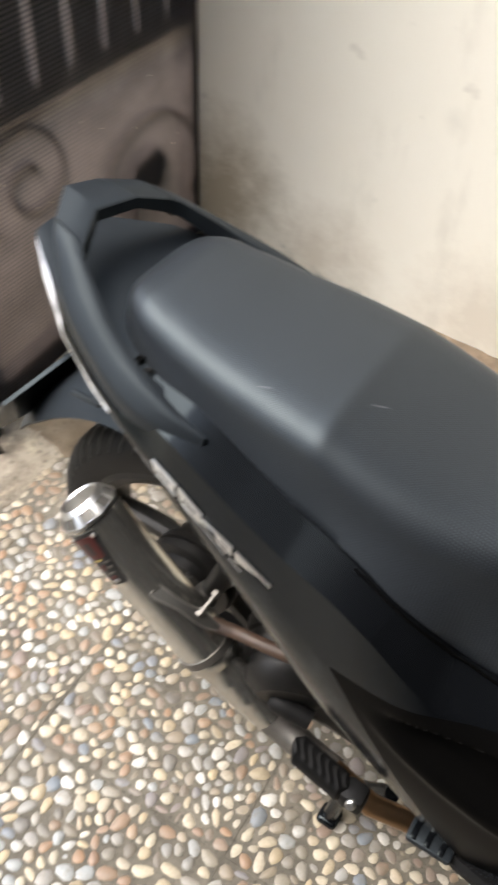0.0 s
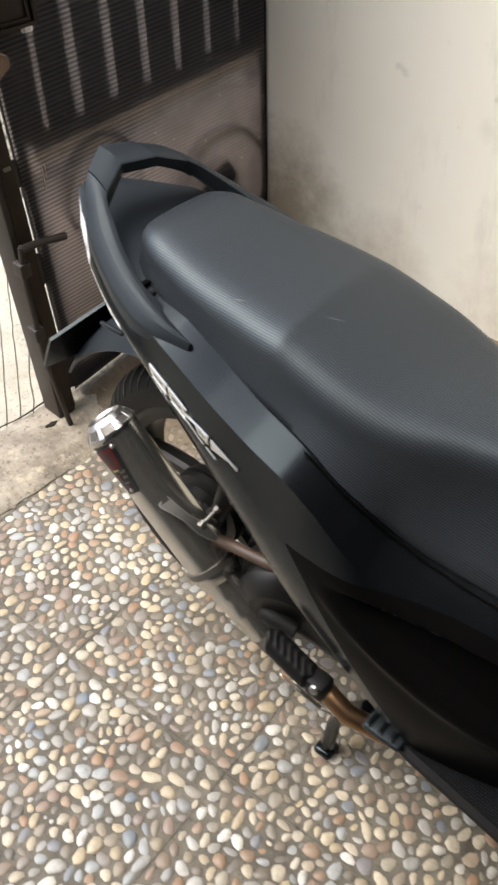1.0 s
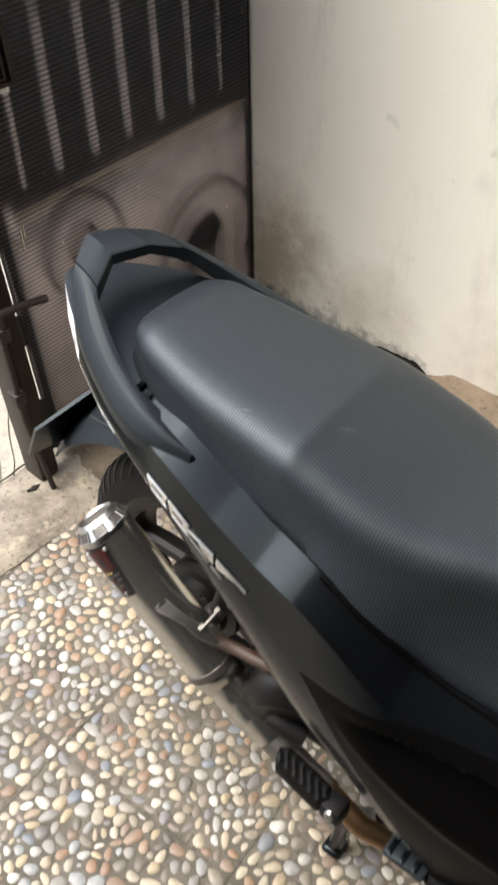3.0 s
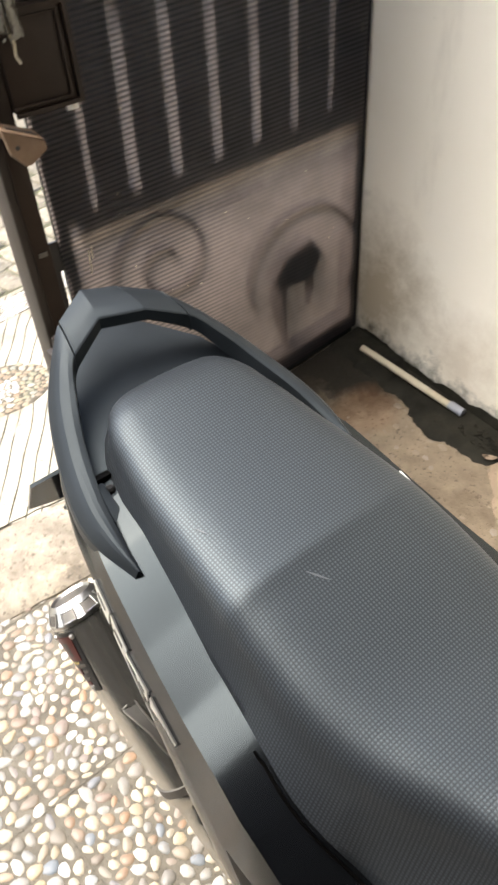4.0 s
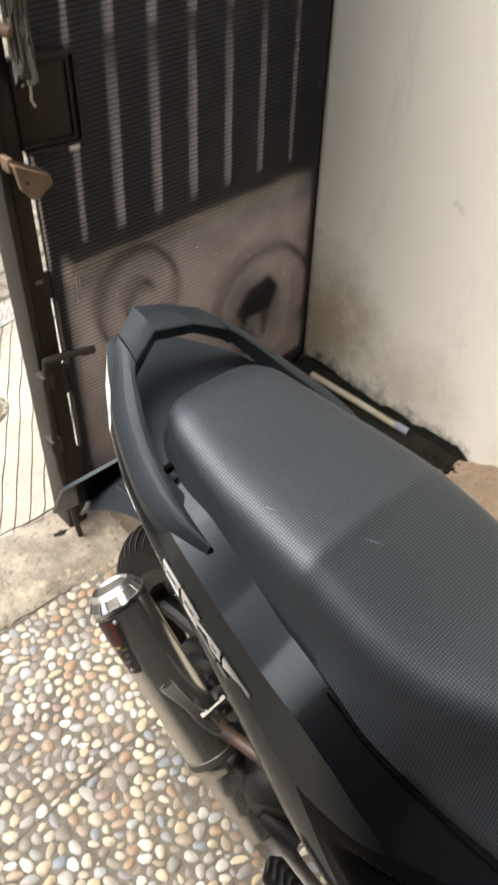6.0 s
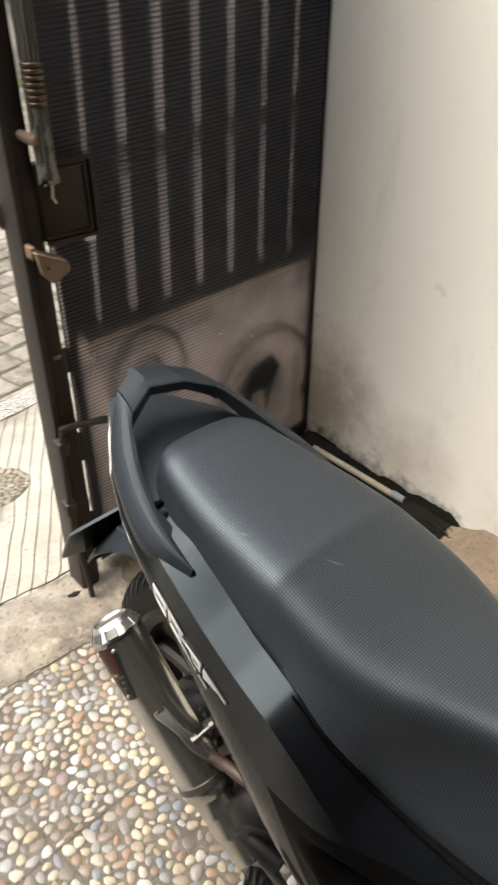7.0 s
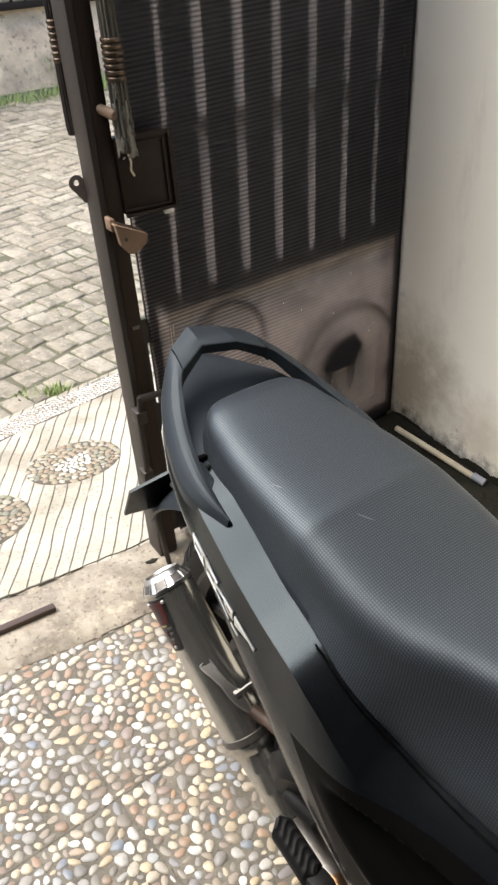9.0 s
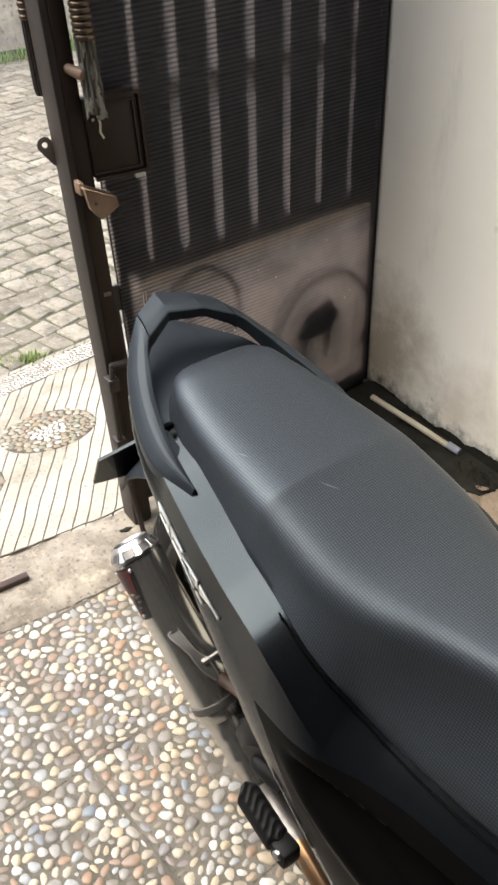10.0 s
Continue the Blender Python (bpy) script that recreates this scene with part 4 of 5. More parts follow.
        if t == 2.0:
            o, i = o + Vector((0.002, -0.001, -0.003)), i + Vector((0, 0, -0.003))
        down = Vector((0, 0, -th))
        arm = min(1.0, max(0.0, (t - 2.1) / 0.6))
        ring = [i + Vector((0, 0, -0.0012)), i.lerp(o, 0.04)]
        for u in (0.2, 0.36, 0.52, 0.66, 0.78, 0.88, 0.95):
            ring.append(i.lerp(o, u) + Vector((0, 0, 0.003 * math.sin(math.pi * u) + arm * (0.0025 * math.sin(math.pi * u) - 0.004 * max(0.0, u - 0.6) / 0.4))))
        ring += [o + down * (0.22 + 0.10 * arm), o + down * 0.42, o + down * 0.95, i.lerp(o, 0.5) + down, i + down]
        rows.append([Vector((p.x, -p.y, p.z)) for p in ring])
    return rows


right = rail_rows()
KNOCK = [1, 1, 1, 1, 1] + list(np.interp(np.linspace(2.1, len(RAIL), 46), [2.1, 3.6], [1, 0]))  # the rail's other arm sits bent slightly forward
left = [[Vector((p.x + 0.013 * k, -p.y, p.z - 0.003 * k)) for p in r] for r, k in zip(right, KNOCK)]
sc("grab_rail", grid_bm(left[::-1] + right, True, True), PLASTIC, "faceted matt black passenger grab rail", deg=13)

# lamp lenses under the rail
lens = []
for x in np.linspace(-0.702, -0.520, 40):
    w = float(np.interp(x, [-0.702, -0.66, -0.61, -0.55, -0.520], [0.018, 0.054, 0.0885, 0.1165, 0.1275]))
    zt = float(np.interp(x, [-0.702, -0.66, -0.61, -0.55, -0.520], [0.775, 0.765, 0.751, 0.731, 0.710]))
    zb = float(np.interp(x, [-0.702, -0.66, -0.61, -0.55, -0.520], [0.772, 0.746, 0.725, 0.706, 0.702]))
    lens.append([Vector((x - out_, -w - out_ * 0.9, zt + (zb - zt) * s)) for s, out_ in ((0, 0.0), (0.12, 0.0025), (0.4, 0.0042), (0.46, 0.0030), (0.8, 0.0034), (1.0, 0.0))] + [Vector((x + 0.01, -w + 0.012, zb)), Vector((x + 0.01, -w + 0.012, zt))])
lb = grid_bm(lens, True, True)
sc("tail_lamp", mirror_y(lb), LENS)
sc("tail_lamp", lb, LENS, "clear silvery tail lamp lens")

# rear wheel
AX, AZ, RT = -0.502, 0.331, 0.235
wheel = sc("rear_wheel", lathe_bm([(0, 0.045), (0.2, 0.055), (0.8, 0.055), (1, 0.045)], (AX, -0.05, AZ), (AX, 0.05, AZ), 28), DARK_METAL, "black alloy wheel hub")


def ring_bm(prof, seg=64):
    rows = []
    for k in range(seg + 1):
        a = 2 * math.pi * k / seg
        rows.append([(AX + r * math.cos(a), y, AZ + r * math.sin(a)) for r, y in prof])
    return grid_bm(rows, True)


tp = []
for k in range(15):
    a = math.pi * (k / 14) - math.pi / 2
    tp.append((RT - 0.040 + 0.040 * math.cos(a), 0.037 * math.sin(a)))
tp = [(RT - 0.068, -0.030), (RT - 0.055, -0.036)] + tp + [(RT - 0.055, 0.036), (RT - 0.068, 0.030)]
sc("tyre", ring_bm(tp), RUBBER, "worn black rubber tyre", wheel)
sc("rim", ring_bm([(RT - 0.060, -0.034), (RT - 0.068, -0.036), (RT - 0.082, -0.028), (RT - 0.086, 0), (RT - 0.082, 0.028), (RT - 0.068, 0.036), (RT - 0.060, 0.034)]), DARK_METAL, "", wheel)
for k in range(5):
    a = 2 * math.pi * k / 5 + 0.35
    sp_rows = []
    for r, d, hw in ((0.040, 0.0, 0.016), (0.075, 0.05, 0.0135), (0.11, 0.12, 0.0125), (RT - 0.090, 0.20, 0.015), (RT - 0.074, 0.23, 0.022)):
        c_, t_ = Vector((AX + r * math.cos(a + d), 0, AZ + r * math.sin(a + d))), Vector((-math.sin(a + d), 0, math.cos(a + d)))
        sp_rows.append([c_ + t_ * (hw * u) + Vector((0, v * 0.014, 0)) for u, v in ((-1, -0.5), (-0.6, -1), (0.6, -1), (1, -0.5), (1, 0.5), (0.6, 1), (-0.6, 1), (-1, 0.5))])
    sc("spoke", grid_bm(sp_rows, True, True), DARK_METAL, "", wheel)
groove = []
for k in range(56):
    a = 2 * math.pi * k / 56
    for sgn in (-1, 1):
        row = []
        for u in np.linspace(0, 1, 5):
            th_, b_ = a + sgn * 0.02 + 0.09 * u, sgn * (0.25 + 1.0 * u)
            r_ = RT - 0.040 + 0.0402 * math.cos(b_)
            row.append(Vector((AX + r_ * math.cos(th_), 0.0372 * math.sin(b_), AZ + r_ * math.sin(th_))))
        groove.append(tube_bm(row, 0.0017, 5))
tagged(sc("tread_groove", join_bm(*groove), INK, "", wheel), kind="stuff")

# engine and swing arm behind the wheel
eng = box_bm((-0.56, 0.055, 0.19), (-0.16, 0.13, 0.32), 0.03, 3)
engine = sc("engine_case", eng, DARK_METAL, "dark engine and drive case")
sc("brake_drum", lathe_bm([(0, 0.064), (0.25, 0.066), (0.26, 0.060), (0.36, 0.060), (0.37, 0.066), (0.55, 0.064), (0.60, 0.050), (0.82, 0.047), (0.84, 0.028), (1, 0.024)], (AX, -0.012, AZ), (AX, -0.066, AZ), 36), DARK_METAL, "", engine)
for k in range(6):
    a = 2 * math.pi * k / 6 + 0.2
    sc("drum_rib", box_bm((AX + 0.043 * math.cos(a) - 0.004, -0.060, AZ + 0.043 * math.sin(a) - 0.004), (AX + 0.043 * math.cos(a) + 0.004, -0.040, AZ + 0.043 * math.sin(a) + 0.004), 0.002), DARK_METAL, "", engine)
sc("axle_nut", lathe_bm([(0, 0.012), (0.6, 0.012), (0.61, 0.007), (1, 0.006)], (AX, -0.066, AZ), (AX, -0.088, AZ), 6), CHROME, "", engine)
sc("fan_cover", lathe_bm([(0, 0.066), (0.18, 0.066), (0.20, 0.060), (0.34, 0.060), (0.36, 0.066), (0.52, 0.064), (0.54, 0.056), (0.68, 0.055), (0.70, 0.061), (0.84, 0.057), (1, 0.040)], (-0.335, -0.030, 0.352), (-0.300, -0.112, 0.330), 40), DARK_METAL, "ribbed dark round engine cover", engine)
sc("shock_absorber", tube_bm([(-0.452, -0.062, 0.372), (-0.428, -0.066, 0.430), (-0.398, -0.070, 0.520)], [0.012, 0.016, 0.016], 14), DARK_METAL, "", engine)
sc("shock_eye", lathe_bm([(0, 0.013), (0.2, 0.015), (0.8, 0.015), (1, 0.013)], (-0.455, -0.056, 0.370), (-0.455, -0.086, 0.370), 18), DULL, "", engine)
sc("shock_bolt", lathe_bm([(0, 0.008), (0.7, 0.008), (0.71, 0.005), (1, 0.004)], (-0.455, -0.086, 0.370), (-0.455, -0.104, 0.370), 6), CHROME, "", engine)
sc("swing_arm", tube_bm([(-0.452, -0.098, 0.360), (-0.415, -0.101, 0.379), (-0.380, -0.102, 0.393), (-0.345, -0.101, 0.398), (-0.28, -0.09, 0.40)], [0.010, 0.0095, 0.0085, 0.0085, 0.010], 12), ARM, "brown cast swing arm")
sc("crankcase", box_bm((-0.34, -0.09, 0.25), (-0.06, 0.09, 0.36), 0.03, 3), DARK_METAL)

# rear fender and plate holder
fen = []
for t in np.linspace(0, 1, 22):
    x = -0.545 - 0.222 * t
    zc = 0.662 - 0.040 * t - 0.125 * t * t
    wd = 0.082 - 0.014 * t - 0.020 * max(0.0, t - 0.7) / 0.3
    fen.append([(x - 0.006 * s * s, wd * s, zc - (0.046 - 0.012 * t) * abs(s) ** 2.4) for s in np.linspace(-1, 1, 19)])
sc("rear_fender", shell_bm(fen, 0.004), PLASTIC, "dark grey plastic rear mudguard")
sc("fender_stay", box_bm((-0.622, -0.086, 0.640), (-0.580, -0.080, 0.646), 0.002), PLASTIC)
plate = []
for u in np.linspace(0, 1, 6):
    row = []
    for w in np.linspace(-0.098, 0.098, 13):
        f_ = (abs(w) / 0.106) ** 1.2
        row.append((-0.690 - 0.052 * u * (1 - 0.45 * f_) - 0.042 * f_, w, 0.616 - 0.105 * u * (1 - 0.45 * f_) - 0.044 * f_))
    plate.append(row)
sc("plate_holder", shell_bm(plate, 0.005), BLACK, "black number plate holder")

# muffler
MA, MB = Vector((-0.581, -0.134, 0.535)), Vector((-0.415, -0.108, 0.325))
muffler = sc("muffler", lathe_bm([(0.06, 0.034), (0.10, 0.0355), (0.95, 0.0355), (0.97, 0.037), (1.0, 0.037), (1.03, 0.034)], MA, MB, 40), STEEL, "brushed grey steel aftermarket muffler can")
sc("muffler_tip", lathe_bm([(0.075, 0.036), (0.06, 0.0362), (0.0, 0.027), (-0.01, 0.0245), (0.0, 0.022), (0.10, 0.021), (0.12, 0.0)], MA, MB, 32), CHROME, "chrome outlet cap with cut windows", muffler, deg=25)
sc("clamp", lathe_bm([(0.925, 0.0362), (0.926, 0.0378), (0.965, 0.0378), (0.966, 0.0362)], MA, MB, 40), DULL, "", muffler)
d = (MB - MA).normalized()
endp = MA + d * ((MB - MA).length * 1.03)
sc("exhaust_cone", lathe_bm([(0, 0.0335), (0.10, 0.0305), (0.30, 0.0290), (0.315, 0.0292), (0.33, 0.0288), (0.60, 0.0268), (0.615, 0.0270), (0.63, 0.0265), (1, 0.0225)], endp, endp + Vector((0.085, 0.0, -0.066)), 32), STEEL, "", muffler)
pp = [endp + Vector((0.080, 0, -0.062)), endp + Vector((0.11, 0.0, -0.078)), Vector((-0.262, -0.114, 0.240)), Vector((-0.22, -0.118, 0.240))]
sc("link_pipe", tube_bm(pp, [0.0215, 0.0205, 0.019, 0.018], 16), DULL, "", muffler)
pp = [Vector((-0.225, -0.118, 0.2455)), Vector((-0.165, -0.128, 0.238)), Vector((-0.11, -0.112, 0.225)), Vector((-0.05, -0.075, 0.215)), Vector((0.04, -0.03, 0.21))]
sc("exhaust_pipe", tube_bm(pp, 0.0145, 14), BRONZE, "heat-tinted bronze exhaust pipe", muffler)
# strap plate with its rim and bolt
strap, rim_l, rim_r = [], [], []
SN = Vector((0.56, -0.40, 0.72)).normalized()
SA, SB = Vector((-0.479, -0.138, 0.447)), Vector((-0.400, -0.118, 0.409))
for t in np.linspace(0, 1, 24):
    c = SA.lerp(SB, t) + SN * (0.003 + 0.004 * math.sin(math.pi * t))
    wd = float(np.interp(t, [0, 0.05, 0.2, 0.45, 0.62, 0.75, 0.9, 1.0], [0.0072, 0.0085, 0.0068, 0.0050, 0.0072, 0.0080, 0.0058, 0.0030]))
    across = SN.cross(SB - SA).normalized() * wd
    strap.append([c - across, c - across * 0.5, c, c + across * 0.5, c + across])
    rim_l.append(c - across + SN * 0.001)
    rim_r.append(c + across + SN * 0.001)
sc("muffler_strap", shell_bm(strap, 0.002), STRAP, "pressed steel muffler strap plate", muffler)
sc("strap_rim", tube_bm(rim_r[::-1] + rim_l, 0.0012, 8), DULL, "", muffler)
NUT = SA.lerp(SB, 0.68) + SN * 0.005
sc("bolt", lathe_bm([(0, 0.006), (0.25, 0.006), (0.26, 0.003), (0.8, 0.003), (0.81, 0.0055), (1, 0.0055)], NUT, NUT + Vector((0.004, 0.034, 0.012)), 6), DULL, "", muffler)
AXM = (MB - MA).normalized()
SIDE = Vector((0.17, -0.66, 0.18))
SIDE = (SIDE - AXM * SIDE.dot(AXM)).normalized()
CROSS = AXM.cross(SIDE)


def on_can(s, a, r):
    """A point on the can: metres from the outlet, angle from the outer side, radius."""
    return MA + AXM * s + (SIDE * math.cos(a) + CROSS * math.sin(a)) * r


def can_patch(s0_, s1_, a0, a1, r, taper=0.0):
    rows = []
    for s in np.linspace(s0_, s1_, 8):
        k = taper * (s - s0_) / (s1_ - s0_)
        rows.append([on_can(s, a0 + (a1 - a0) * (u * (1 - k) + 0.5 * k), r) for u in np.linspace(0, 1, 8)])
    return shell_bm(rows, 0.0012)


badge = sc("badge", can_patch(0.024, 0.102, -0.47, 0.64, 0.0368, 0.5), INK, "small dark red and black enamel badge", muffler)
for s0_, s1_, a0, a1, m_ in ((0.029, 0.060, -0.32, 0.46, RED), (0.036, 0.054, -0.05, 0.20, INK), (0.062, 0.0645, -0.02, 0.30, YELLOW), (0.066, 0.069, -0.24, 0.04, DULL), (0.071, 0.079, 0.10, 0.28, RED), (0.074, 0.077, -0.18, 0.05, DULL), (0.083, 0.0855, -0.08, 0.14, DULL), (0.089, 0.094, 0.0, 0.2, RED)):
    sc("badge_mark", can_patch(s0_, s1_, a0, a1, 0.0378, 0.3), m_, "", muffler)
for s, a in ((0.030, -0.38), (0.030, 0.52), (0.096, 0.08)):
    sc("rivet", lathe_bm([(0, 0.003), (0.6, 0.003), (1, 0.0012)], on_can(s, a, 0.0365), on_can(s, a, 0.0395), 10), CHROME, "", muffler)
for k in range(8):
    a = 2 * math.pi * k / 8 + 0.2
    rows = [[MA + AXM * (0.0035 + 0.0115 * u) + (SIDE * math.cos(a + da * (1 - 0.15 * u)) + CROSS * math.sin(a + da * (1 - 0.15 * u))) * (0.0296 + 0.0068 * u) for da in np.linspace(-0.27, 0.27, 5)] for u in (0, 0.5, 1)]
    sc("outlet_window", shell_bm(rows, 0.0012), DULL, "", muffler)
    rim_ = rows[0] + [rows[1][-1]] + rows[2][::-1] + [rows[1][0], rows[0][0]]
    sc("window_rim", tube_bm(rim_, 0.0011, 6), CHROME, "", muffler)

# foot peg, stand, floorboard
peg_rows = []
for t in np.linspace(0, 1, 60):
    x = -0.254 + 0.070 * t
    cz = 0.398 - 0.026 * t
    hw = 0.0160 * min(1, (0.35 + 7 * min(t, 1 - t)))
    row = []
    for u in np.linspace(-1, 1, 25):
        wave = 0.5 + 0.5 * math.sin(t * 2 * math.pi * 6.5 + 1.9 * math.sin(3.4 * u + 0.6) + 2.2 * u)
        row.append((x, -0.183 + hw * u, cz + 0.0105 * (1 - abs(u) ** 5) + 0.0012 * wave ** 2 * (1 - u ** 6)))
    peg_rows.append(row + [(x, -0.183 + hw * 0.95, cz - 0.010), (x, -0.183 - hw * 0.95, cz - 0.010)])
peg = sc("foot_peg", grid_bm(peg_rows, True, True), RUBBER, "folded passenger foot peg with wavy black rubber", deg=50)
sc("peg_bracket", box_bm((-0.190, -0.196, 0.352), (-0.162, -0.168, 0.381), 0.006, 2), RUBBER, "", peg)
sc("bolt", lathe_bm([(0, 0.006), (0.8, 0.006), (1, 0.004)], (-0.174, -0.190, 0.372), (-0.173, -0.200, 0.378), 14), CHROME, "", peg)
coil = [(-0.252 + 0.032 * t, -0.128 + 0.018 * t + 0.0032 * math.cos(t * 110), 0.212 - 0.043 * t + 0.0032 * math.sin(t * 110)) for t in np.linspace(0, 1, 230)]
sc("return_spring", tube_bm([(-0.262, -0.150, 0.262), (-0.266, -0.137, 0.232), (-0.258, -0.130, 0.220)] + coil + [(-0.212, -0.106, 0.160), (-0.205, -0.100, 0.150), (-0.198, -0.092, 0.156)], 0.0011, 5), CHROME)
sc("rear_step", lathe_bm([(0, 0.013), (0.5, 0.014), (0.9, 0.013), (1, 0.009)], (-0.268, -0.110, 0.312), (-0.322, -0.118, 0.322), 20), RUBBER, "black knob with a polished end")
stand = sc("centre_stand", tube_bm([(-0.15, -0.10, 0.235), (-0.195, -0.085, 0.16), (-0.216, -0.078, 0.09), (-0.223, -0.081, 0.016)], [0.011, 0.0105, 0.0105, 0.012], 12), BLACK, "black steel centre stand")
sc("stand_foot", box_bm((-0.240, -0.098, 0.0), (-0.208, -0.066, 0.016), 0.007, 3), BLACK, "", stand)
fl = []
for x in np.linspace(-0.10, 0.46, 24):
    w = float(np.interp(x, [-0.10, -0.06, 0.1, 0.46], [0.160, 0.176, 0.195, 0.205]))
    fl.append([(x, -w, 0.329), (x, -w, 0.338), (x, -w + 0.006, 0.344), (x, -w + 0.02, 0.342), (x, w - 0.02, 0.342), (x, w - 0.006, 0.344), (x, w, 0.338), (x, w, 0.329)])
board = sc("floorboard", grid_bm(fl, True, True), RUBBER, "black plastic floorboard with raised dots")
tread = bmesh.new()
for i_ in range(62):
    for j_ in range(38):
        x, w = -0.052 + 0.0052 * i_, 0.068 + 0.0035 * j_ * 1.0
        if (j_ in (13, 14, 15, 16)) or w > float(np.interp(x, [-0.10, -0.06, 0.1, 0.46], [0.160, 0.176, 0.195, 0.205])) - 0.008:
            continue
        x += 0.0026 * (j_ % 2)
        q = [tread.verts.new((x + dx, -w + dy, 0.3422)) for dx, dy in ((-0.0018, -0.0012), (0.0018, -0.0012), (0.0018, 0.0012), (-0.0018, 0.0012))]
        top = tread.verts.new((x, -w, 0.3452))
        for a_ in range(4):
            tread.faces.new((q[a_], q[(a_ + 1) % 4], top))
bmesh.ops.recalc_face_normals(tread, faces=tread.faces)
tagged(sc("tread", tread, PLASTIC, "", board), kind="stuff")
corner_ = sc("board_corner", box_bm((-0.112, -0.182, 0.338), (-0.060, -0.152, 0.349), 0.004, 2), PLASTIC, "grey slotted corner piece of the floorboard")
for k in range(3):
    sc("slot", box_bm((-0.108 + 0.016 * k, -0.180, 0.3470), (-0.101 + 0.016 * k, -0.158, 0.3502), 0.001), BLACK, "", corner_)

# raised emblem on the flank: four slanting chrome shapes
ex, er = np.array([r_[0] for r_ in ribs_]), [r_[1] for r_ in ribs_]


def on_flank(x, s, lift=0.002):
    """A point on the outward face below the crease; s: share of the way down."""
    s = 0.445 + (s - 0.43) * 0.88 + 0.17 - 0.21 * (x + 0.440) / 0.136
    x = -0.454 + (x + 0.440) * 1.095
    r = curve(BODY, [x])[0]
    a, b_, c_ = Vector((x, -r[2], r[3])), Vector((x, -r[4], r[5])), Vector((x, -r[6], r[7]))
    p = a.lerp(b_, 2 * s) if s < 0.5 else b_.lerp(c_, 2 * s - 1)
    p.y -= (0.004 * math.sin(math.pi * (2 * s - 1)) if s > 0.5 else 0) + lift
    return p


def stroke(a, b_, wide=0.0034, lift=0.002):
    """A flat raised stroke on the flank between two (x, share) points."""
    sc_len = 0.11
    dx, ds = b_[0] - a[0], (b_[1] - a[1]) * sc_len
    ln_ = math.hypot(dx, ds)
    px_, ps_ = -ds / ln_ * wide, dx / ln_ * wide / sc_len
    rows = []
    for t in np.linspace(0, 1, 8):
        x, s = a[0] + (b_[0] - a[0]) * t, a[1] + (b_[1] - a[1]) * t
        rows.append([on_flank(x - px_, s - ps_, lift), on_flank(x, s, lift + 0.0008), on_flank(x + px_, s + ps_, lift)])
    return shell_bm(rows, 0.002)


def stroke_on(a, b_, wide):
    return stroke(a, b_, wide, 0.0022)


def patch(a, b_, c_, d_, lift=0.0018):
    """A raised plate on the flank with corners a, b, c, d as (x, share)."""
    rows = []
    for t in np.linspace(0, 1, 8):
        rows.append([on_flank(*[(a[q] + (b_[q] - a[q]) * t) * (1 - u) + (d_[q] + (c_[q] - d_[q]) * t) * u for q in (0, 1)], lift) for u in (0, 0.33, 0.67, 1)])
    return shell_bm(rows, 0.0015)


for k in range(2):
    x0, s0_ = -0.440 + 0.031 * k, 0.405 - 0.010 * k
    shape = sc("emblem_shape", join_bm(stroke((x0, s0_), (x0 + 0.0295, s0_ - 0.012), 0.0026), patch((x0 - 0.001, s0_ + 0.022), (x0 + 0.026, s0_ + 0.012), (x0 + 0.028, s0_ + 0.115), (x0 + 0.003, s0_ + 0.120)), stroke((x0 + 0.006, s0_ + 0.135), (x0 + 0.029, s0_ + 0.128), 0.0018)), BRIGHT, "slanting chrome emblem shape")
    sc("emblem_slot", stroke_on((x0 + 0.007, s0_ + 0.068), (x0 + 0.021, s0_ + 0.062), 0.0021), DULL, "", shape)
shape = sc("emblem_shape", join_bm(stroke((-0.381, 0.455), (-0.362, 0.400), 0.0024), stroke((-0.362, 0.400), (-0.346, 0.378), 0.0026), patch((-0.366, 0.440), (-0.347, 0.405), (-0.345, 0.490), (-0.360, 0.500)), stroke((-0.379, 0.515), (-0.352, 0.545), 0.0014)), BRIGHT, "bent chrome emblem shape")
sc("emblem_slot", stroke_on((-0.359, 0.456), (-0.351, 0.446), 0.0016), DULL, "", shape)
shape = sc("emblem_shape", join_bm(stroke((-0.342, 0.378), (-0.304, 0.392), 0.0024), patch((-0.343, 0.405), (-0.316, 0.405), (-0.318, 0.418), (-0.341, 0.500)), stroke((-0.348, 0.548), (-0.334, 0.560), 0.0014)), BRIGHT, "pointed chrome emblem shape")
sticker = sc("sticker", shell_bm([[(-0.369 + 0.023 * u, 0.143 + 0.009 * v, 0.7050 - 0.29 * (-0.011 + 0.023 * u) - 0.31 * (0.001 + 0.009 * v)) for v in (0, 0.5, 1)] for u in (0, 0.5, 1)], 0.001), LABEL, "small white sticker")


def seat_z(x, w):
    """Height of the seat cover's top at a place."""
    zc, wt, _, _ = curve(SEATK, [x])[0]
    return zc - float(np.interp(abs(w) / wt, [a for a, _ in CROWN], [b_ for _, b_ in CROWN]))


for (x0, w0), (x1, w1), wd in (((-0.294, 0.040), (-0.278, 0.028), 0.0011), ((-0.384, 0.084), (-0.369, 0.079), 0.0007)):
    rows = []
    for t in np.linspace(0, 1, 7):
        x, w, h_ = x0 + (x1 - x0) * t, w0 + (w1 - w0) * t, wd * math.sin(math.pi * (0.08 + 0.84 * t))
        rows.append([(x, -w - h_, seat_z(x, w + h_) + 0.0007), (x, -w + h_, seat_z(x, w - h_) + 0.0007)])
    sc("scuff", grid_bm(rows), SCUFF, "", seat)

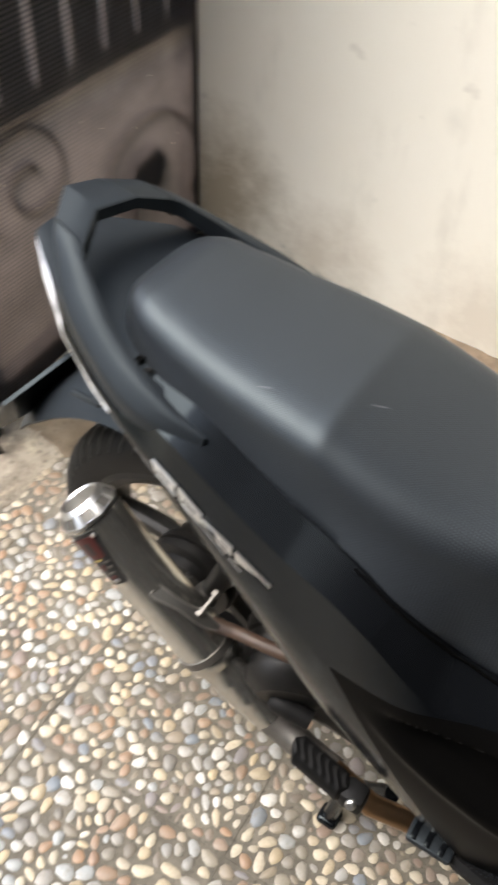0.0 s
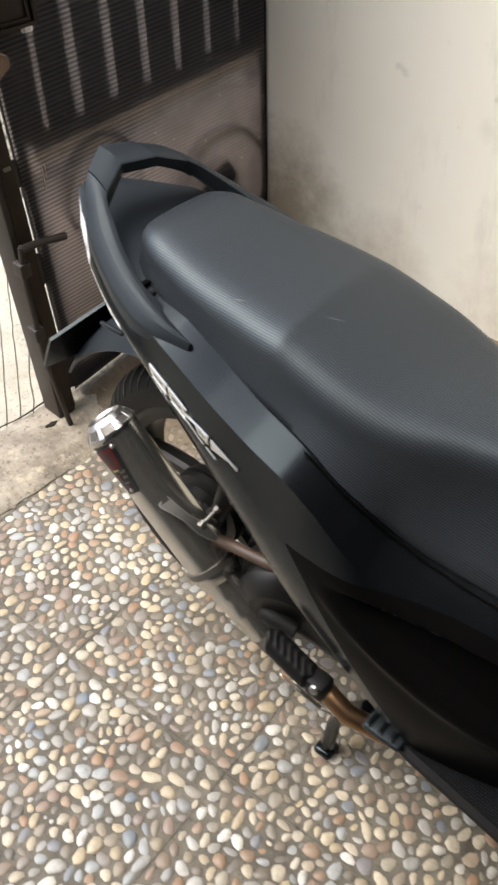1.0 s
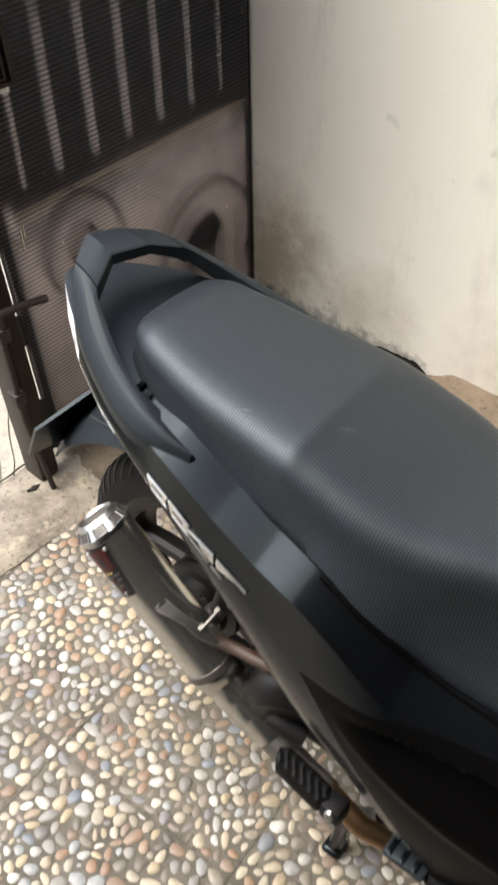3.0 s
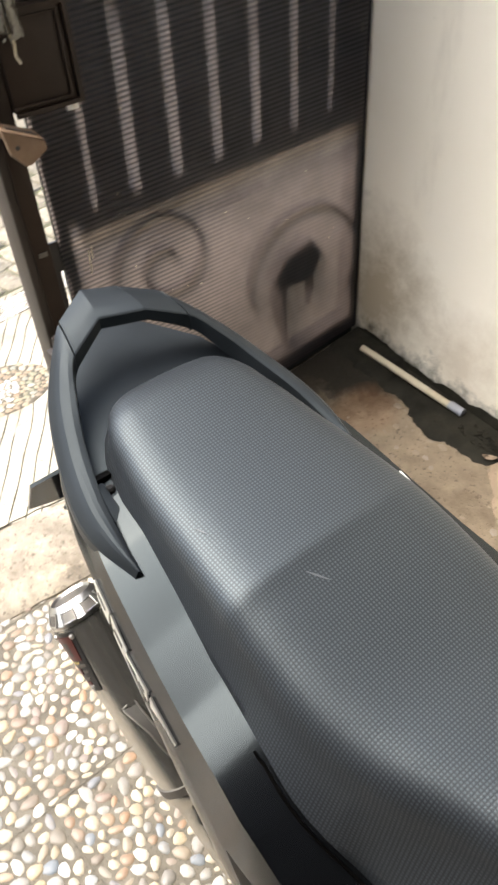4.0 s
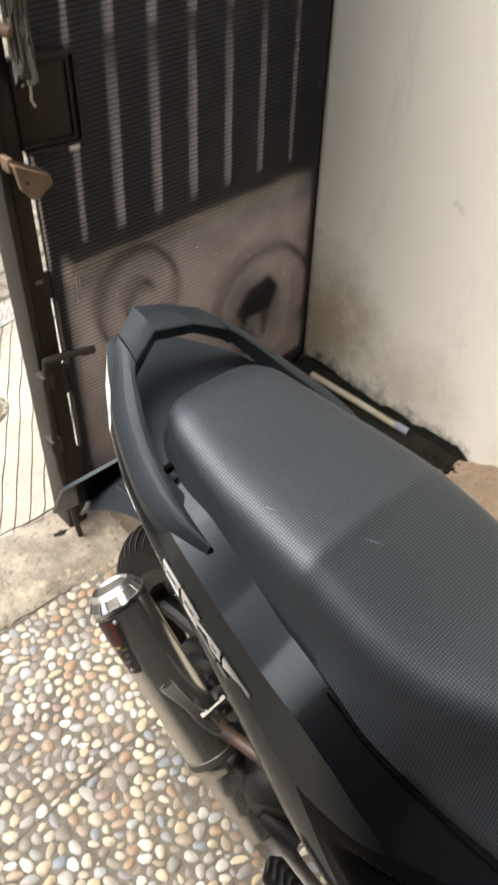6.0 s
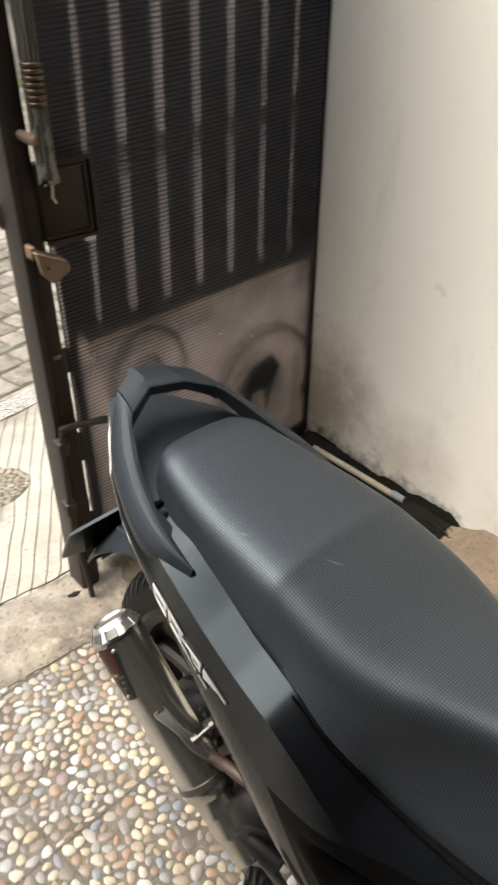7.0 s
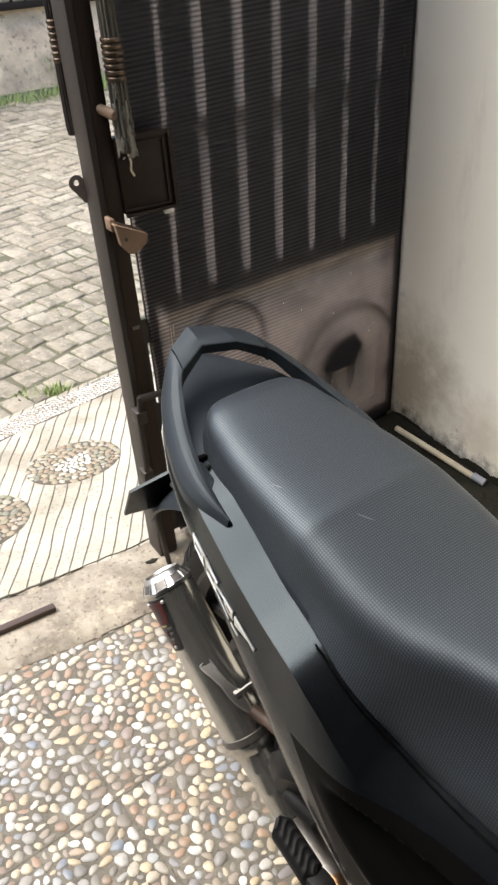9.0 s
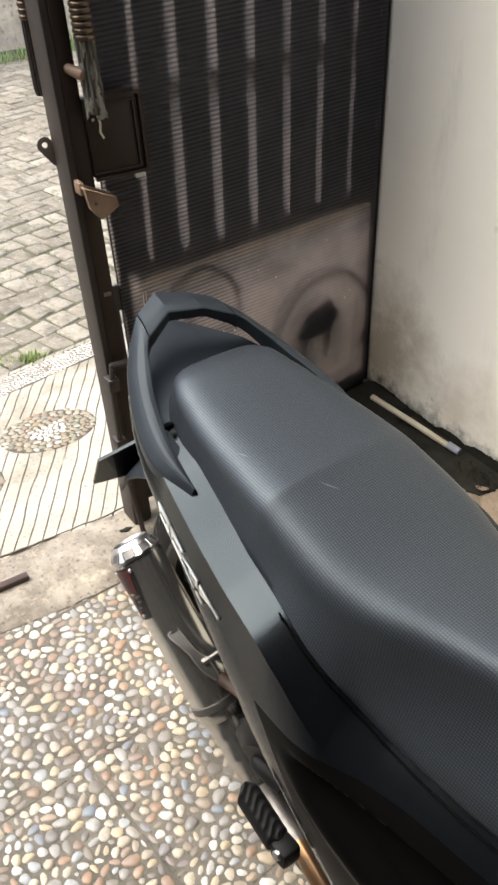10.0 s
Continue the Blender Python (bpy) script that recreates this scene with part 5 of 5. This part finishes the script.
# ---- things by the wall ----
pipe_t = thing("waste_pipe", "dirty white plastic pipe lying along the wall foot", "pipe", (-0.985, 1.10, 0.115))
part("tube", tube_bm([(-0.135, -0.006, 0.026), (0.0, 0.006, 0.020), (0.12, 0.018, 0.012)], 0.0076, 16), PVC, pipe_t)
part("socket", tube_bm([(0.115, 0.0178, 0.0145), (0.150, 0.021, 0.0125)], 0.0092, 16), GREYPVC, pipe_t)

gut = []
GUT_END = 0.71
for x in np.linspace(-1.19, -0.62, 190):
    up_ = 0.016 * min(1.0, max(0.0, (-1.015 - x) / 0.02))
    e = 1.052 + 0.095 * min(1.0, max(0.0, (x + GUT_END) / 0.06)) + 0.026 * noise.noise((x * 8, 0.2, 3.3)) + 0.016 * noise.noise((x * 26, 0.7, 3.3)) + 0.008 * noise.noise((x * 80, 0.7, 3.3))
    gut.append([(x, y, floor_z(y) + h + up_) for y, h in ((min(e, 1.132), -0.002), (min(e + 0.012, 1.133), 0.006), (min(e + 0.03, 1.134), 0.009), (min(max(e + 0.04, 1.115), 1.136), 0.006), (1.139, 0.008))])
gutter = part("gutter", grid_bm(gut), MOSS, None)
tagged(gutter, "wet black mossy drain strip along the wall foot", "gutter", kind="structure")
damp = []
for x in np.linspace(-1.19, 1.2, 240):
    h = 0.140 - 0.025 * min(1.0, max(0.0, (x + GUT_END) / 0.10)) + 0.016 * noise.noise((x * 6, 4.2, 0.3)) + 0.012 * noise.noise((x * 24, 1.7, 0.3)) + 0.006 * noise.noise((x * 70, 1.7, 0.3))
    damp.append([(x, 1.1385, 0.09), (x, 1.1370, 0.11), (x, 1.1375, h - 0.006), (x, 1.1399, h)])
mould = part("mould_band", grid_bm(damp), MOSS, None)
tagged(mould, "black mould crust along the foot of the wall", "mould", kind="structure")

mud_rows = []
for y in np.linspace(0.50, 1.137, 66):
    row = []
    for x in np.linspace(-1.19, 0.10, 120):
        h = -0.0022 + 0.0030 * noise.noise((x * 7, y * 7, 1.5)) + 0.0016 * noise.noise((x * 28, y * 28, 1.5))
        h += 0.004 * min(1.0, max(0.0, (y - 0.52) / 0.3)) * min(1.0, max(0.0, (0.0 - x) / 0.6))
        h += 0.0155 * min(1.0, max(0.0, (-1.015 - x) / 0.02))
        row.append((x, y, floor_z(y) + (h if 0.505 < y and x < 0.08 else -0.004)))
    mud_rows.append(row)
patch = part("dirt_film", grid_bm(mud_rows), SHADED_MUD, None)
tagged(patch, "damp brown dirt silted over the pebbles, with painted-in shade by the gate", "dirt", kind="structure")

fillet = []
for x in np.linspace(-0.75, 1.25, 200):
    k = min(1.0, max(0.0, (x + 0.75) / 0.13)) ** 1.5
    n_ = 0.010 * noise.noise((x * 8, 2.2, 0.4)) + 0.005 * noise.noise((x * 31, 2.2, 0.4))
    fillet.append([(x, y, floor_z(y) - 0.003 + k * h + (n_ * 0.5 * k if 0 < h < 0.05 else 0)) for y, h in ((0.97 + 3 * n_, 0.0), (1.02, 0.010), (1.06, 0.024), (1.10, 0.040), (1.1395, 0.054 + n_))])
fill = part("wall_foot", grid_bm(fillet), TAN, None)
tagged(fill, "dusty tan cement fillet along the foot of the wall", "fillet", kind="structure")

rod = thing("steel_rod", "dull brown steel rod lying on the threshold", "rod", (-1.142, 0.09, 0.012))
part("bar", box_bm((-0.009, -0.30, 0.0), (0.009, 0.066, 0.014), 0.003), ARM, rod)
socket = lathe_bm([(0, 0.011), (0.9, 0.011), (1, 0.008)], (-1.162, 0.400, 0.008), (-1.162, 0.400, 0.0145), 28)
for v in socket.verts:
    k = 0.95 + 0.9 * noise.noise((v.co.x * 90, v.co.y * 90, 3.0))
    v.co.x, v.co.y = -1.162 + (v.co.x + 1.162) * 0.65 * k, 0.400 + (v.co.y - 0.400) * 1.25 * k
hole = part("bolt_socket", socket, MOSS, sill)

leaf_rows = []
for u in np.linspace(-1, 1, 9):
    hw = 0.0062 * (1 - u * u) ** 0.7 + 0.0004
    leaf_rows.append([(0.015 * u, hw * v, 0.004 + 0.004 * u * u + 0.003 * abs(v)) for v in np.linspace(-1, 1, 5)])
leaf = part("dry_leaf", shell_bm(leaf_rows, 0.0006), TAN, None)
leaf.location = (-0.715, 1.075, floor_z(1.075) + 0.006)
leaf.rotation_euler = (0.1, -0.1, 0.5)
tagged(leaf, "curled dry brown leaf on the ground by the wall", "leaf")
LR = random.Random(21)
bits = []
for _ in range(90):
    x, y = -0.74 + LR.gauss(0, 0.045), 1.100 + LR.gauss(0, 0.014)
    if y > 1.128:
        continue
    a, l_ = LR.uniform(0, 3.1), LR.uniform(0.004, 0.013)
    z = floor_z(y) + LR.uniform(0.004, 0.012)
    bits.append(tube_bm([(x - l_ * math.cos(a), y - l_ * math.sin(a) * 0.5, z), (x, y, z + 0.003), (x + l_ * math.cos(a), y + l_ * math.sin(a) * 0.5, z - 0.001)], [0.0007, LR.uniform(0.0010, 0.0018), 0.0006], 5))
litter = part("leaf_litter", join_bm(*bits), MOSS, None)
tagged(litter, "wet dark leaf litter heaped at the end of the drain", "litter", kind="stuff")
chips = thing("paint_chip", "small white paint chip lying on the dirt", "chip", (-0.62, 0.86, floor_z(0.86) + 0.002))
part("flake", box_bm((-0.006, -0.0025, 0.0), (0.006, 0.0025, 0.0012), 0.0005), LABEL, chips)
chips["group"] = "paint chips by the wall"
for x, y, a in ((-0.70, 0.90, 0.4), (-0.88, 0.93, 1.2), (-0.98, 0.85, 2.0), (-0.55, 0.80, 0.1)):
    copy_thing(chips, pose(x, y, floor_z(y) + 0.003, 0, 0, math.degrees(a)))

# ---- paving pieces ----
PR = random.Random(5)


def low_dome(sx_, sy_, h, rnd, yaw):
    """A coarser stone for the parts of the floor that lie far off."""
    pts = []
    for rr, hh in ((1.0, 0.0), (0.75, 0.75)):
        for a in range(6):
            t = 2 * math.pi * a / 6
            x, y = sx_ * rr * math.cos(t), sy_ * rr * math.sin(t)
            pts.append((x * math.cos(yaw) - y * math.sin(yaw), x * math.sin(yaw) + y * math.cos(yaw), h * hh))
    faces = [(a, (a + 1) % 6, 6 + (a + 1) % 6, 6 + a) for a in range(6)] + [tuple(range(6, 12))]
    return pts, faces


def dome(sx_, sy_, h, seg=9, wob=0.12, rnd=PR, yaw=0.0):
    """Points and faces of one rounded stone lying at the origin."""
    k1_, k2_ = rnd.uniform(0, 6.3), rnd.uniform(0, 6.3)
    pts, faces = [], []
    for ring, (rr, hh) in enumerate(((1.0, 0.0), (0.93, 0.42), (0.70, 0.80))):
        for a in range(seg):
            t = 2 * math.pi * a / seg
            w = 1 + wob * math.sin(2 * t + k1_) + 0.6 * wob * math.sin(3 * t + k2_)
            x, y = sx_ * rr * w * math.cos(t), sy_ * rr * w * math.sin(t)
            pts.append((x * math.cos(yaw) - y * math.sin(yaw), x * math.sin(yaw) + y * math.cos(yaw), h * hh))
    pts.append((0, 0, h))
    for ring in range(2):
        for a in range(seg):
            b_ = (a + 1) % seg
            faces.append((ring * seg + a, ring * seg + b_, (ring + 1) * seg + b_, (ring + 1) * seg + a))
    for a in range(seg):
        faces.append((2 * seg + a, 2 * seg + (a + 1) % seg, 3 * seg))
    return pts, faces


def mesh_raw(name, pts, faces, material, smooth=True):
    me = bpy.data.meshes.new(name)
    me.from_pydata(pts, [], faces)
    me.polygons.foreach_set("use_smooth", [smooth] * len(me.polygons))
    me.materials.append(material)
    return me


ct, st_ = math.cos(TURN_TILE), math.sin(TURN_TILE)


def to_tile(x, y):
    dx, dy = x + 0.652, y - 0.071
    return (dx * ct + dy * st_) / PITCH_TILE, (-dx * st_ + dy * ct) / PITCH_TILE


def slab_bm(rows, thick):
    """A slab below a sheet of points."""
    under = [[(x, y, z - thick) for x, y, z in r] for r in rows]
    bm = grid_bm(rows)
    n0, n1 = len(rows), len(rows[0])
    rim = [rows[0][k] for k in range(n1)] + [rows[k][-1] for k in range(1, n0)] + [rows[-1][k] for k in range(n1 - 2, -1, -1)] + [rows[k][0] for k in range(n0 - 2, 0, -1)]
    side = grid_bm([rim, [(x, y, z - thick) for x, y, z in rim]], True)
    return join_bm(bm, side)


# floor tiles
for i_ in range(-3, 13):
    for j_ in range(-8, 5):
        rows = []
        for a in np.linspace(0.0014, 0.9986, 7):
            row = []
            for b_ in np.linspace(0.0014, 0.9986, 7):
                u, v = (i_ + a) * PITCH_TILE, (j_ + b_) * PITCH_TILE
                x, y = -0.652 + u * ct - v * st_, 0.071 + u * st_ + v * ct
                row.append((min(max(x, -1.085), 3.39), min(max(y, -2.39), 1.139), floor_z(min(y, 1.139)) - 0.001))
            rows.append(row)
        span = max(p[0] for r_ in rows for p in r_) - min(p[0] for r_ in rows for p in r_)
        spany = max(p[1] for r_ in rows for p in r_) - min(p[1] for r_ in rows for p in r_)
        if span < 0.05 or spany < 0.05:
            continue
        part("tile", slab_bm(rows, 0.010), GROUT, floor)

# pebbles: each tile is packed with stones, every stone filling its own cell
NR = np.random.default_rng(11)


def packed(count):
    """Stones packed in a unit square: centre, half length, half width, turn."""
    seeds, wt = NR.random((count, 2)), NR.uniform(-1.0, 1.0, count) ** 3 * 0.0011
    g = (np.arange(130) + 0.5) / 130
    pix = np.stack(np.meshgrid(g, g, indexing="ij"), -1).reshape(-1, 2)
    for _ in range(7):
        own = np.argmin(((pix[:, None] - seeds[None]) ** 2).sum(-1) - wt, 1)
        for q in range(count):
            cell = pix[own == q]
            if len(cell) > 3:
                seeds[q] = cell.mean(0)
    out = []
    for q in range(count):
        cell = pix[own == q]
        if len(cell) < 8:
            continue
        val, vec = np.linalg.eigh(np.cov(cell.T))
        out.append((*cell.mean(0), 2 * math.sqrt(val[1]), 2 * math.sqrt(val[0]), math.atan2(vec[1, 1], vec[0, 1])))
    return out


PACKS = [packed(n_) for n_ in (285, 315, 300)]
stones = []
for i_ in range(-3, 13):
    for j_ in range(-8, 5):
        q_ = PR.randrange(4)
        for a, b_, la, lb_, turn in PR.choice(PACKS):
            for _ in range(q_):
                a, b_, turn = 1 - b_, a, turn + math.pi / 2
            u, v = (i_ + 0.006 + 0.988 * a) * PITCH_TILE, (j_ + 0.006 + 0.988 * b_) * PITCH_TILE
            x, y = -0.652 + u * ct - v * st_, 0.071 + u * st_ + v * ct
            la_, lb2 = la * PITCH_TILE * PR.choice((0.68, 0.80, 0.88, 0.93, 0.97)) * PR.uniform(0.93, 1.05), lb_ * PITCH_TILE * PR.choice((0.66, 0.78, 0.86, 0.93)) * PR.uniform(0.93, 1.05)
            if -1.045 < x < 3.38 and -2.38 < y < 1.075:
                stones.append((x, y, la_, lb2, turn + TURN_TILE + PR.uniform(-0.15, 0.15)))
near = [s for s in stones if -0.62 < s[0] < -0.12 and -0.12 < s[1] < 0.22][:300]
chosen = set(near)
shapes = [mesh_raw("pebble", *dome(1.0, 1.0, 0.42, wob=0.14), PEB_ONE) for _ in range(24)]
for x, y, la, lb_, turn in near:
    ob = new("pebble", PR.choice(shapes))
    ob.parent = floor
    ob.location = (x, y, floor_z(y) - 0.002)
    ob.rotation_euler = (0, 0, turn)
    ob.scale = (la, lb_, lb_ * PR.uniform(0.55, 0.95))
pts, faces = [], []
for s in stones:
    if s in chosen:
        continue
    x, y, la, lb_, turn = s
    if x < 0.55 and y > -0.75:
        p_, f_ = dome(la, lb_, lb_ * PR.uniform(0.22, 0.40), yaw=turn, wob=0.14)
    else:
        p_, f_ = low_dome(la, lb_, lb_ * 0.5, PR, turn)
    n0 = len(pts)
    pts += [(x + a, y + b_, floor_z(y) - 0.002 + c) for a, b_, c in p_]
    faces += [tuple(n0 + k for k in q) for q in f_]
rest = new("pebbles", mesh_raw("pebbles", pts, faces, PEB_ALL))
rest.parent = floor
tagged(rest, "cream, tan, grey and rust river pebbles set in cement", kind="stuff")

# pebble roundels in the ramp
for cx, cy, rx_ in ((-1.735, 0.440, 0.116), (-1.60, 0.090, 0.140)):
    rows = [[(cx + rx_ * k * math.cos(a), cy + rx_ * 1.2 * k * math.sin(a), ground_z(cx + rx_ * k * math.cos(a)) + (0.0035 if k < 0.98 else 0.001)) for a in np.linspace(0, 2 * math.pi, 40, endpoint=False)] for k in (0.02, 0.5, 0.97, 1.0)]
    part("roundel_bed", grid_bm(rows, True), SILT, ramp_ob)
edge_rows = []
for y in np.linspace(-0.7, 1.7, 90):
    mid_x = -2.098 - 0.22 * (y - 0.45)
    wide = 0.056 + 0.010 * noise.noise((y * 9, 0.3, 6.1))
    edge_rows.append([(mid_x + wide * k, y, ground_z(mid_x + wide * k) + (0.0035 if abs(k) < 0.98 else 0.001)) for k in (-1.0, -0.97, 0.0, 0.97, 1.0)])
part("border_bed", grid_bm(edge_rows), SILT, ramp_ob)
CHIPS = [packed(n_) for n_ in (190, 62, 56)]


def flat_stone(x, y, la, lb_, turn, slot):
    """A flat stone of the ramp's mosaic, added to the shared lists."""
    p_, f_ = dome(la, lb_, min(la, lb_) * 0.22, seg=8, yaw=turn, wob=0.17)
    n0 = len(pts)
    pts.extend([(x + a, y + b_, ground_z(x) + 0.003 + c) for a, b_, c in p_])
    faces.extend([tuple(n0 + k for k in q) for q in f_])
    slots.extend([slot] * len(f_))


pts, faces, slots = [], [], []
for cx, cy, rx_, core in ((-1.735, 0.440, 0.113, 0.42), (-1.60, 0.090, 0.136, 0.15)):
    for a, b_, la, lb_, turn in CHIPS[0]:
        u, v = 2 * a - 1, 2 * b_ - 1
        if u * u + v * v < 0.97:
            flat_stone(cx + rx_ * u, cy + 1.2 * rx_ * v, 2.1 * rx_ * la * 0.92, 2.1 * rx_ * lb_ * 0.92, turn, 1 if math.hypot(u - 0.1, v) < core * PR.uniform(0.7, 1.3) else 0)
for k in range(22):
    for a, b_, la, lb_, turn in CHIPS[1 + k % 2]:
        y = -0.6 + 0.1 * (k + b_)
        flat_stone(-2.152 + 0.108 * a - 0.22 * (y - 0.45), y, 0.108 * la * 0.90, 0.100 * lb_ * 0.90, turn, 1 if noise.noise((y * 2.2, a, 1.7)) + PR.uniform(-0.2, 0.2) < 0.75 + 1.2 * (0.5 - y) else 0)
rp = new("ramp_pebbles", mesh_raw("ramp_pebbles", pts, faces, PEB_RAMP))
rp.data.materials.append(PEB_PALE)
rp.data.polygons.foreach_set("material_index", slots)
rp.parent = ramp_ob
tagged(rp, "small pale pebbles set in rings and a border", kind="stuff")

# street paving: rough cobbles near the ramp, then laid blocks
road = part("road", grid_bm([[(x, y, -0.1225) for y in np.linspace(-3, 12, 8)] for x in (-6.6, -2.10)]), ROADBED, None)
tagged(road, "street paved with worn grey stone blocks", "road", kind="structure")


def block(lx, ly, h, rnd, wob=0.006, round_=0.16):
    """A worn paving block with rounded corners and upper edges."""
    pts, ring = [], []
    for ax, ay in ((-1, -1), (1, -1), (1, 1), (-1, 1)):
        c_ = round_ * rnd.uniform(0.6, 1.4) * ly
        ox, oy = rnd.uniform(-wob, wob), rnd.uniform(-wob, wob)
        first, last = (ax * lx / 2 + ox, ay * (ly / 2 - c_) + oy), (ax * (lx / 2 - c_) + ox, ay * ly / 2 + oy)
        mid = (ax * (lx / 2 - 0.3 * c_) + ox, ay * (ly / 2 - 0.3 * c_) + oy)
        ring += [first, mid, last] if ax * ay > 0 else [last, mid, first]
    n_ = len(ring)
    tilt = rnd.uniform(-0.03, 0.03), rnd.uniform(-0.03, 0.03)
    for k, z in ((1.0, 0.0), (1.0, h - 0.009), (0.965, h - 0.003), (0.86, h)):
        for x, y in ring:
            pts.append((x * k, y * (1 - (1 - k) * lx / ly), z + (rnd.uniform(-0.0012, 0.0012) + tilt[0] * x + tilt[1] * y if z > h / 2 else 0)))
    faces = [(r_ * n_ + a, r_ * n_ + (a + 1) % n_, (r_ + 1) * n_ + (a + 1) % n_, (r_ + 1) * n_ + a) for r_ in range(3) for a in range(n_)]
    faces.append(tuple(range(3 * n_, 4 * n_)))
    return pts, faces


BA = radians(104)
er_, ec_ = Vector((math.cos(BA), math.sin(BA), 0)), Vector((-math.sin(BA), math.cos(BA), 0))
shapes = [mesh_raw("cobble", *block(0.114, 0.086, 0.05, PR, 0.006, 0.11), PAVER) for _ in range(20)]
count = 0
more = ([], [])
for i_ in range(-8, 20):
    for j_ in range(-40, 53):
        p = Vector((-2.26, 0.45, 0)) + er_ * (0.088 * j_ + 0.035 * (i_ % 2) + PR.uniform(-0.005, 0.005)) + ec_ * (0.117 * i_ + PR.uniform(-0.006, 0.006))
        if not (-3.55 < p.x < -2.23 + 0.22 * (0.45 - p.y) and -2.3 < p.y < 4.4):
            continue
        if not -0.6 < p.y < 1.7 or count >= 300:
            p_, f_ = block(0.112, 0.084, 0.05, PR, 0.005, 0.11)
            ca, sa = math.cos(BA + math.pi / 2), math.sin(BA + math.pi / 2)
            n0 = len(more[0])
            dz = PR.uniform(-0.005, 0.006)
            more[0].extend([(p.x + a * ca - b_ * sa, p.y + a * sa + b_ * ca, -0.168 + dz + c) for a, b_, c in p_])
            more[1].extend([tuple(n0 + k for k in q) for q in f_])
            continue
        ob = new("cobble", PR.choice(shapes))
        ob.parent = road
        ob.location = (p.x, p.y, -0.168 + PR.uniform(-0.002, 0.003))
        ob.rotation_euler = (0, 0, BA + math.pi / 2 + PR.uniform(-0.06, 0.06))
        ob.scale = (PR.uniform(0.90, 1.04), PR.uniform(0.92, 1.03), 1)
        count += 1
rest_c = new("cobbles", mesh_raw("cobbles", more[0], more[1], PAVER_ALL))
rest_c.parent = road
tagged(rest_c, "rough grey cobbles further along the street", kind="stuff")
pts, faces = [], []
UW, HB = 0.102, (-1, 0)
for i_ in range(-60, 60):
    for j_ in range(-40, 40):
        for upright in (0, 1):
            u, v = i_ + 2 * j_, i_ - 2 * j_
            cu, cv = (u + HB[0] + 0.5, v + HB[1] + 1.0) if upright else (u + 1.0, v + 0.5)
            p = Vector((-3.5, 1.0, 0)) + er_ * (cu * UW) + ec_ * (cv * UW)
            if not (-6.55 < p.x < -3.50 and -0.8 < p.y < 4.6):
                continue
            p_, f_ = block(2 * UW - 0.007, UW - 0.007, 0.045, PR, 0.002, 0.07)
            n0 = len(pts)
            dz = PR.uniform(-0.003, 0.004)
            ang = BA + (math.pi / 2 if upright else 0)
            ca, sa = math.cos(ang), math.sin(ang)
            pts += [(p.x + a * ca - b_ * sa, p.y + a * sa + b_ * ca, -0.160 + dz + c) for a, b_, c in p_]
            faces += [tuple(n0 + k for k in q) for q in f_]
blocks = new("paving_blocks", mesh_raw("paving_blocks", pts, faces, PAVER_ALL))
blocks.parent = road
tagged(blocks, "pale grey rectangular paving blocks with open joints", kind="stuff")

# grass: tufts in the joints and a verge at the far wall
pts, faces = [], []


def blade(x, y, z, h, rnd):
    a = rnd.uniform(0, 6.28)
    dx, dy, w = math.cos(a), math.sin(a), 0.0025 + 0.002 * rnd.random()
    n0 = len(pts)
    lean = rnd.uniform(0.2, 0.9) * h
    pts.extend([(x - dy * w, y + dx * w, z), (x + dy * w, y - dx * w, z), (x + dx * lean * 0.4 + dy * w * 0.7, y + dy * lean * 0.4 - dx * w * 0.7, z + h * 0.6), (x + dx * lean * 0.4 - dy * w * 0.7, y + dy * lean * 0.4 + dx * w * 0.7, z + h * 0.6), (x + dx * lean, y + dy * lean, z + h)])
    faces.extend([(n0, n0 + 1, n0 + 2, n0 + 3), (n0 + 3, n0 + 2, n0 + 4)])


GR = random.Random(9)
for cx, cy, rr, n_, h in ((-2.24, 0.585, 0.04, 110, 0.042), (-2.30, 0.50, 0.05, 40, 0.024), (-2.95, 0.85, 0.16, 90, 0.016), (-2.75, 1.0, 0.14, 80, 0.016), (-3.3, 0.95, 0.2, 90, 0.014), (-2.55, 0.75, 0.10, 50, 0.014)):
    for _ in range(n_):
        a, q = GR.uniform(0, 6.28), rr * math.sqrt(GR.random())
        blade(cx + q * math.cos(a), cy + q * math.sin(a), -0.128, h * GR.uniform(0.5, 1.2), GR)
for _ in range(7000):
    x, y = GR.uniform(-7.13, -6.42), GR.uniform(-0.5, 4.6)
    if noise.noise((x * 2.2, y * 1.6, 0.0)) > -0.12:
        blade(x, y, max(-0.142, -0.15 + (-7.02 - x) * 2.0), GR.uniform(0.03, 0.09), GR)
grass = new("grass", mesh_raw("grass", pts, faces, GRASS))
tagged(grass, "green grass tufts in the joints and along the far wall", "grass", kind="stuff")
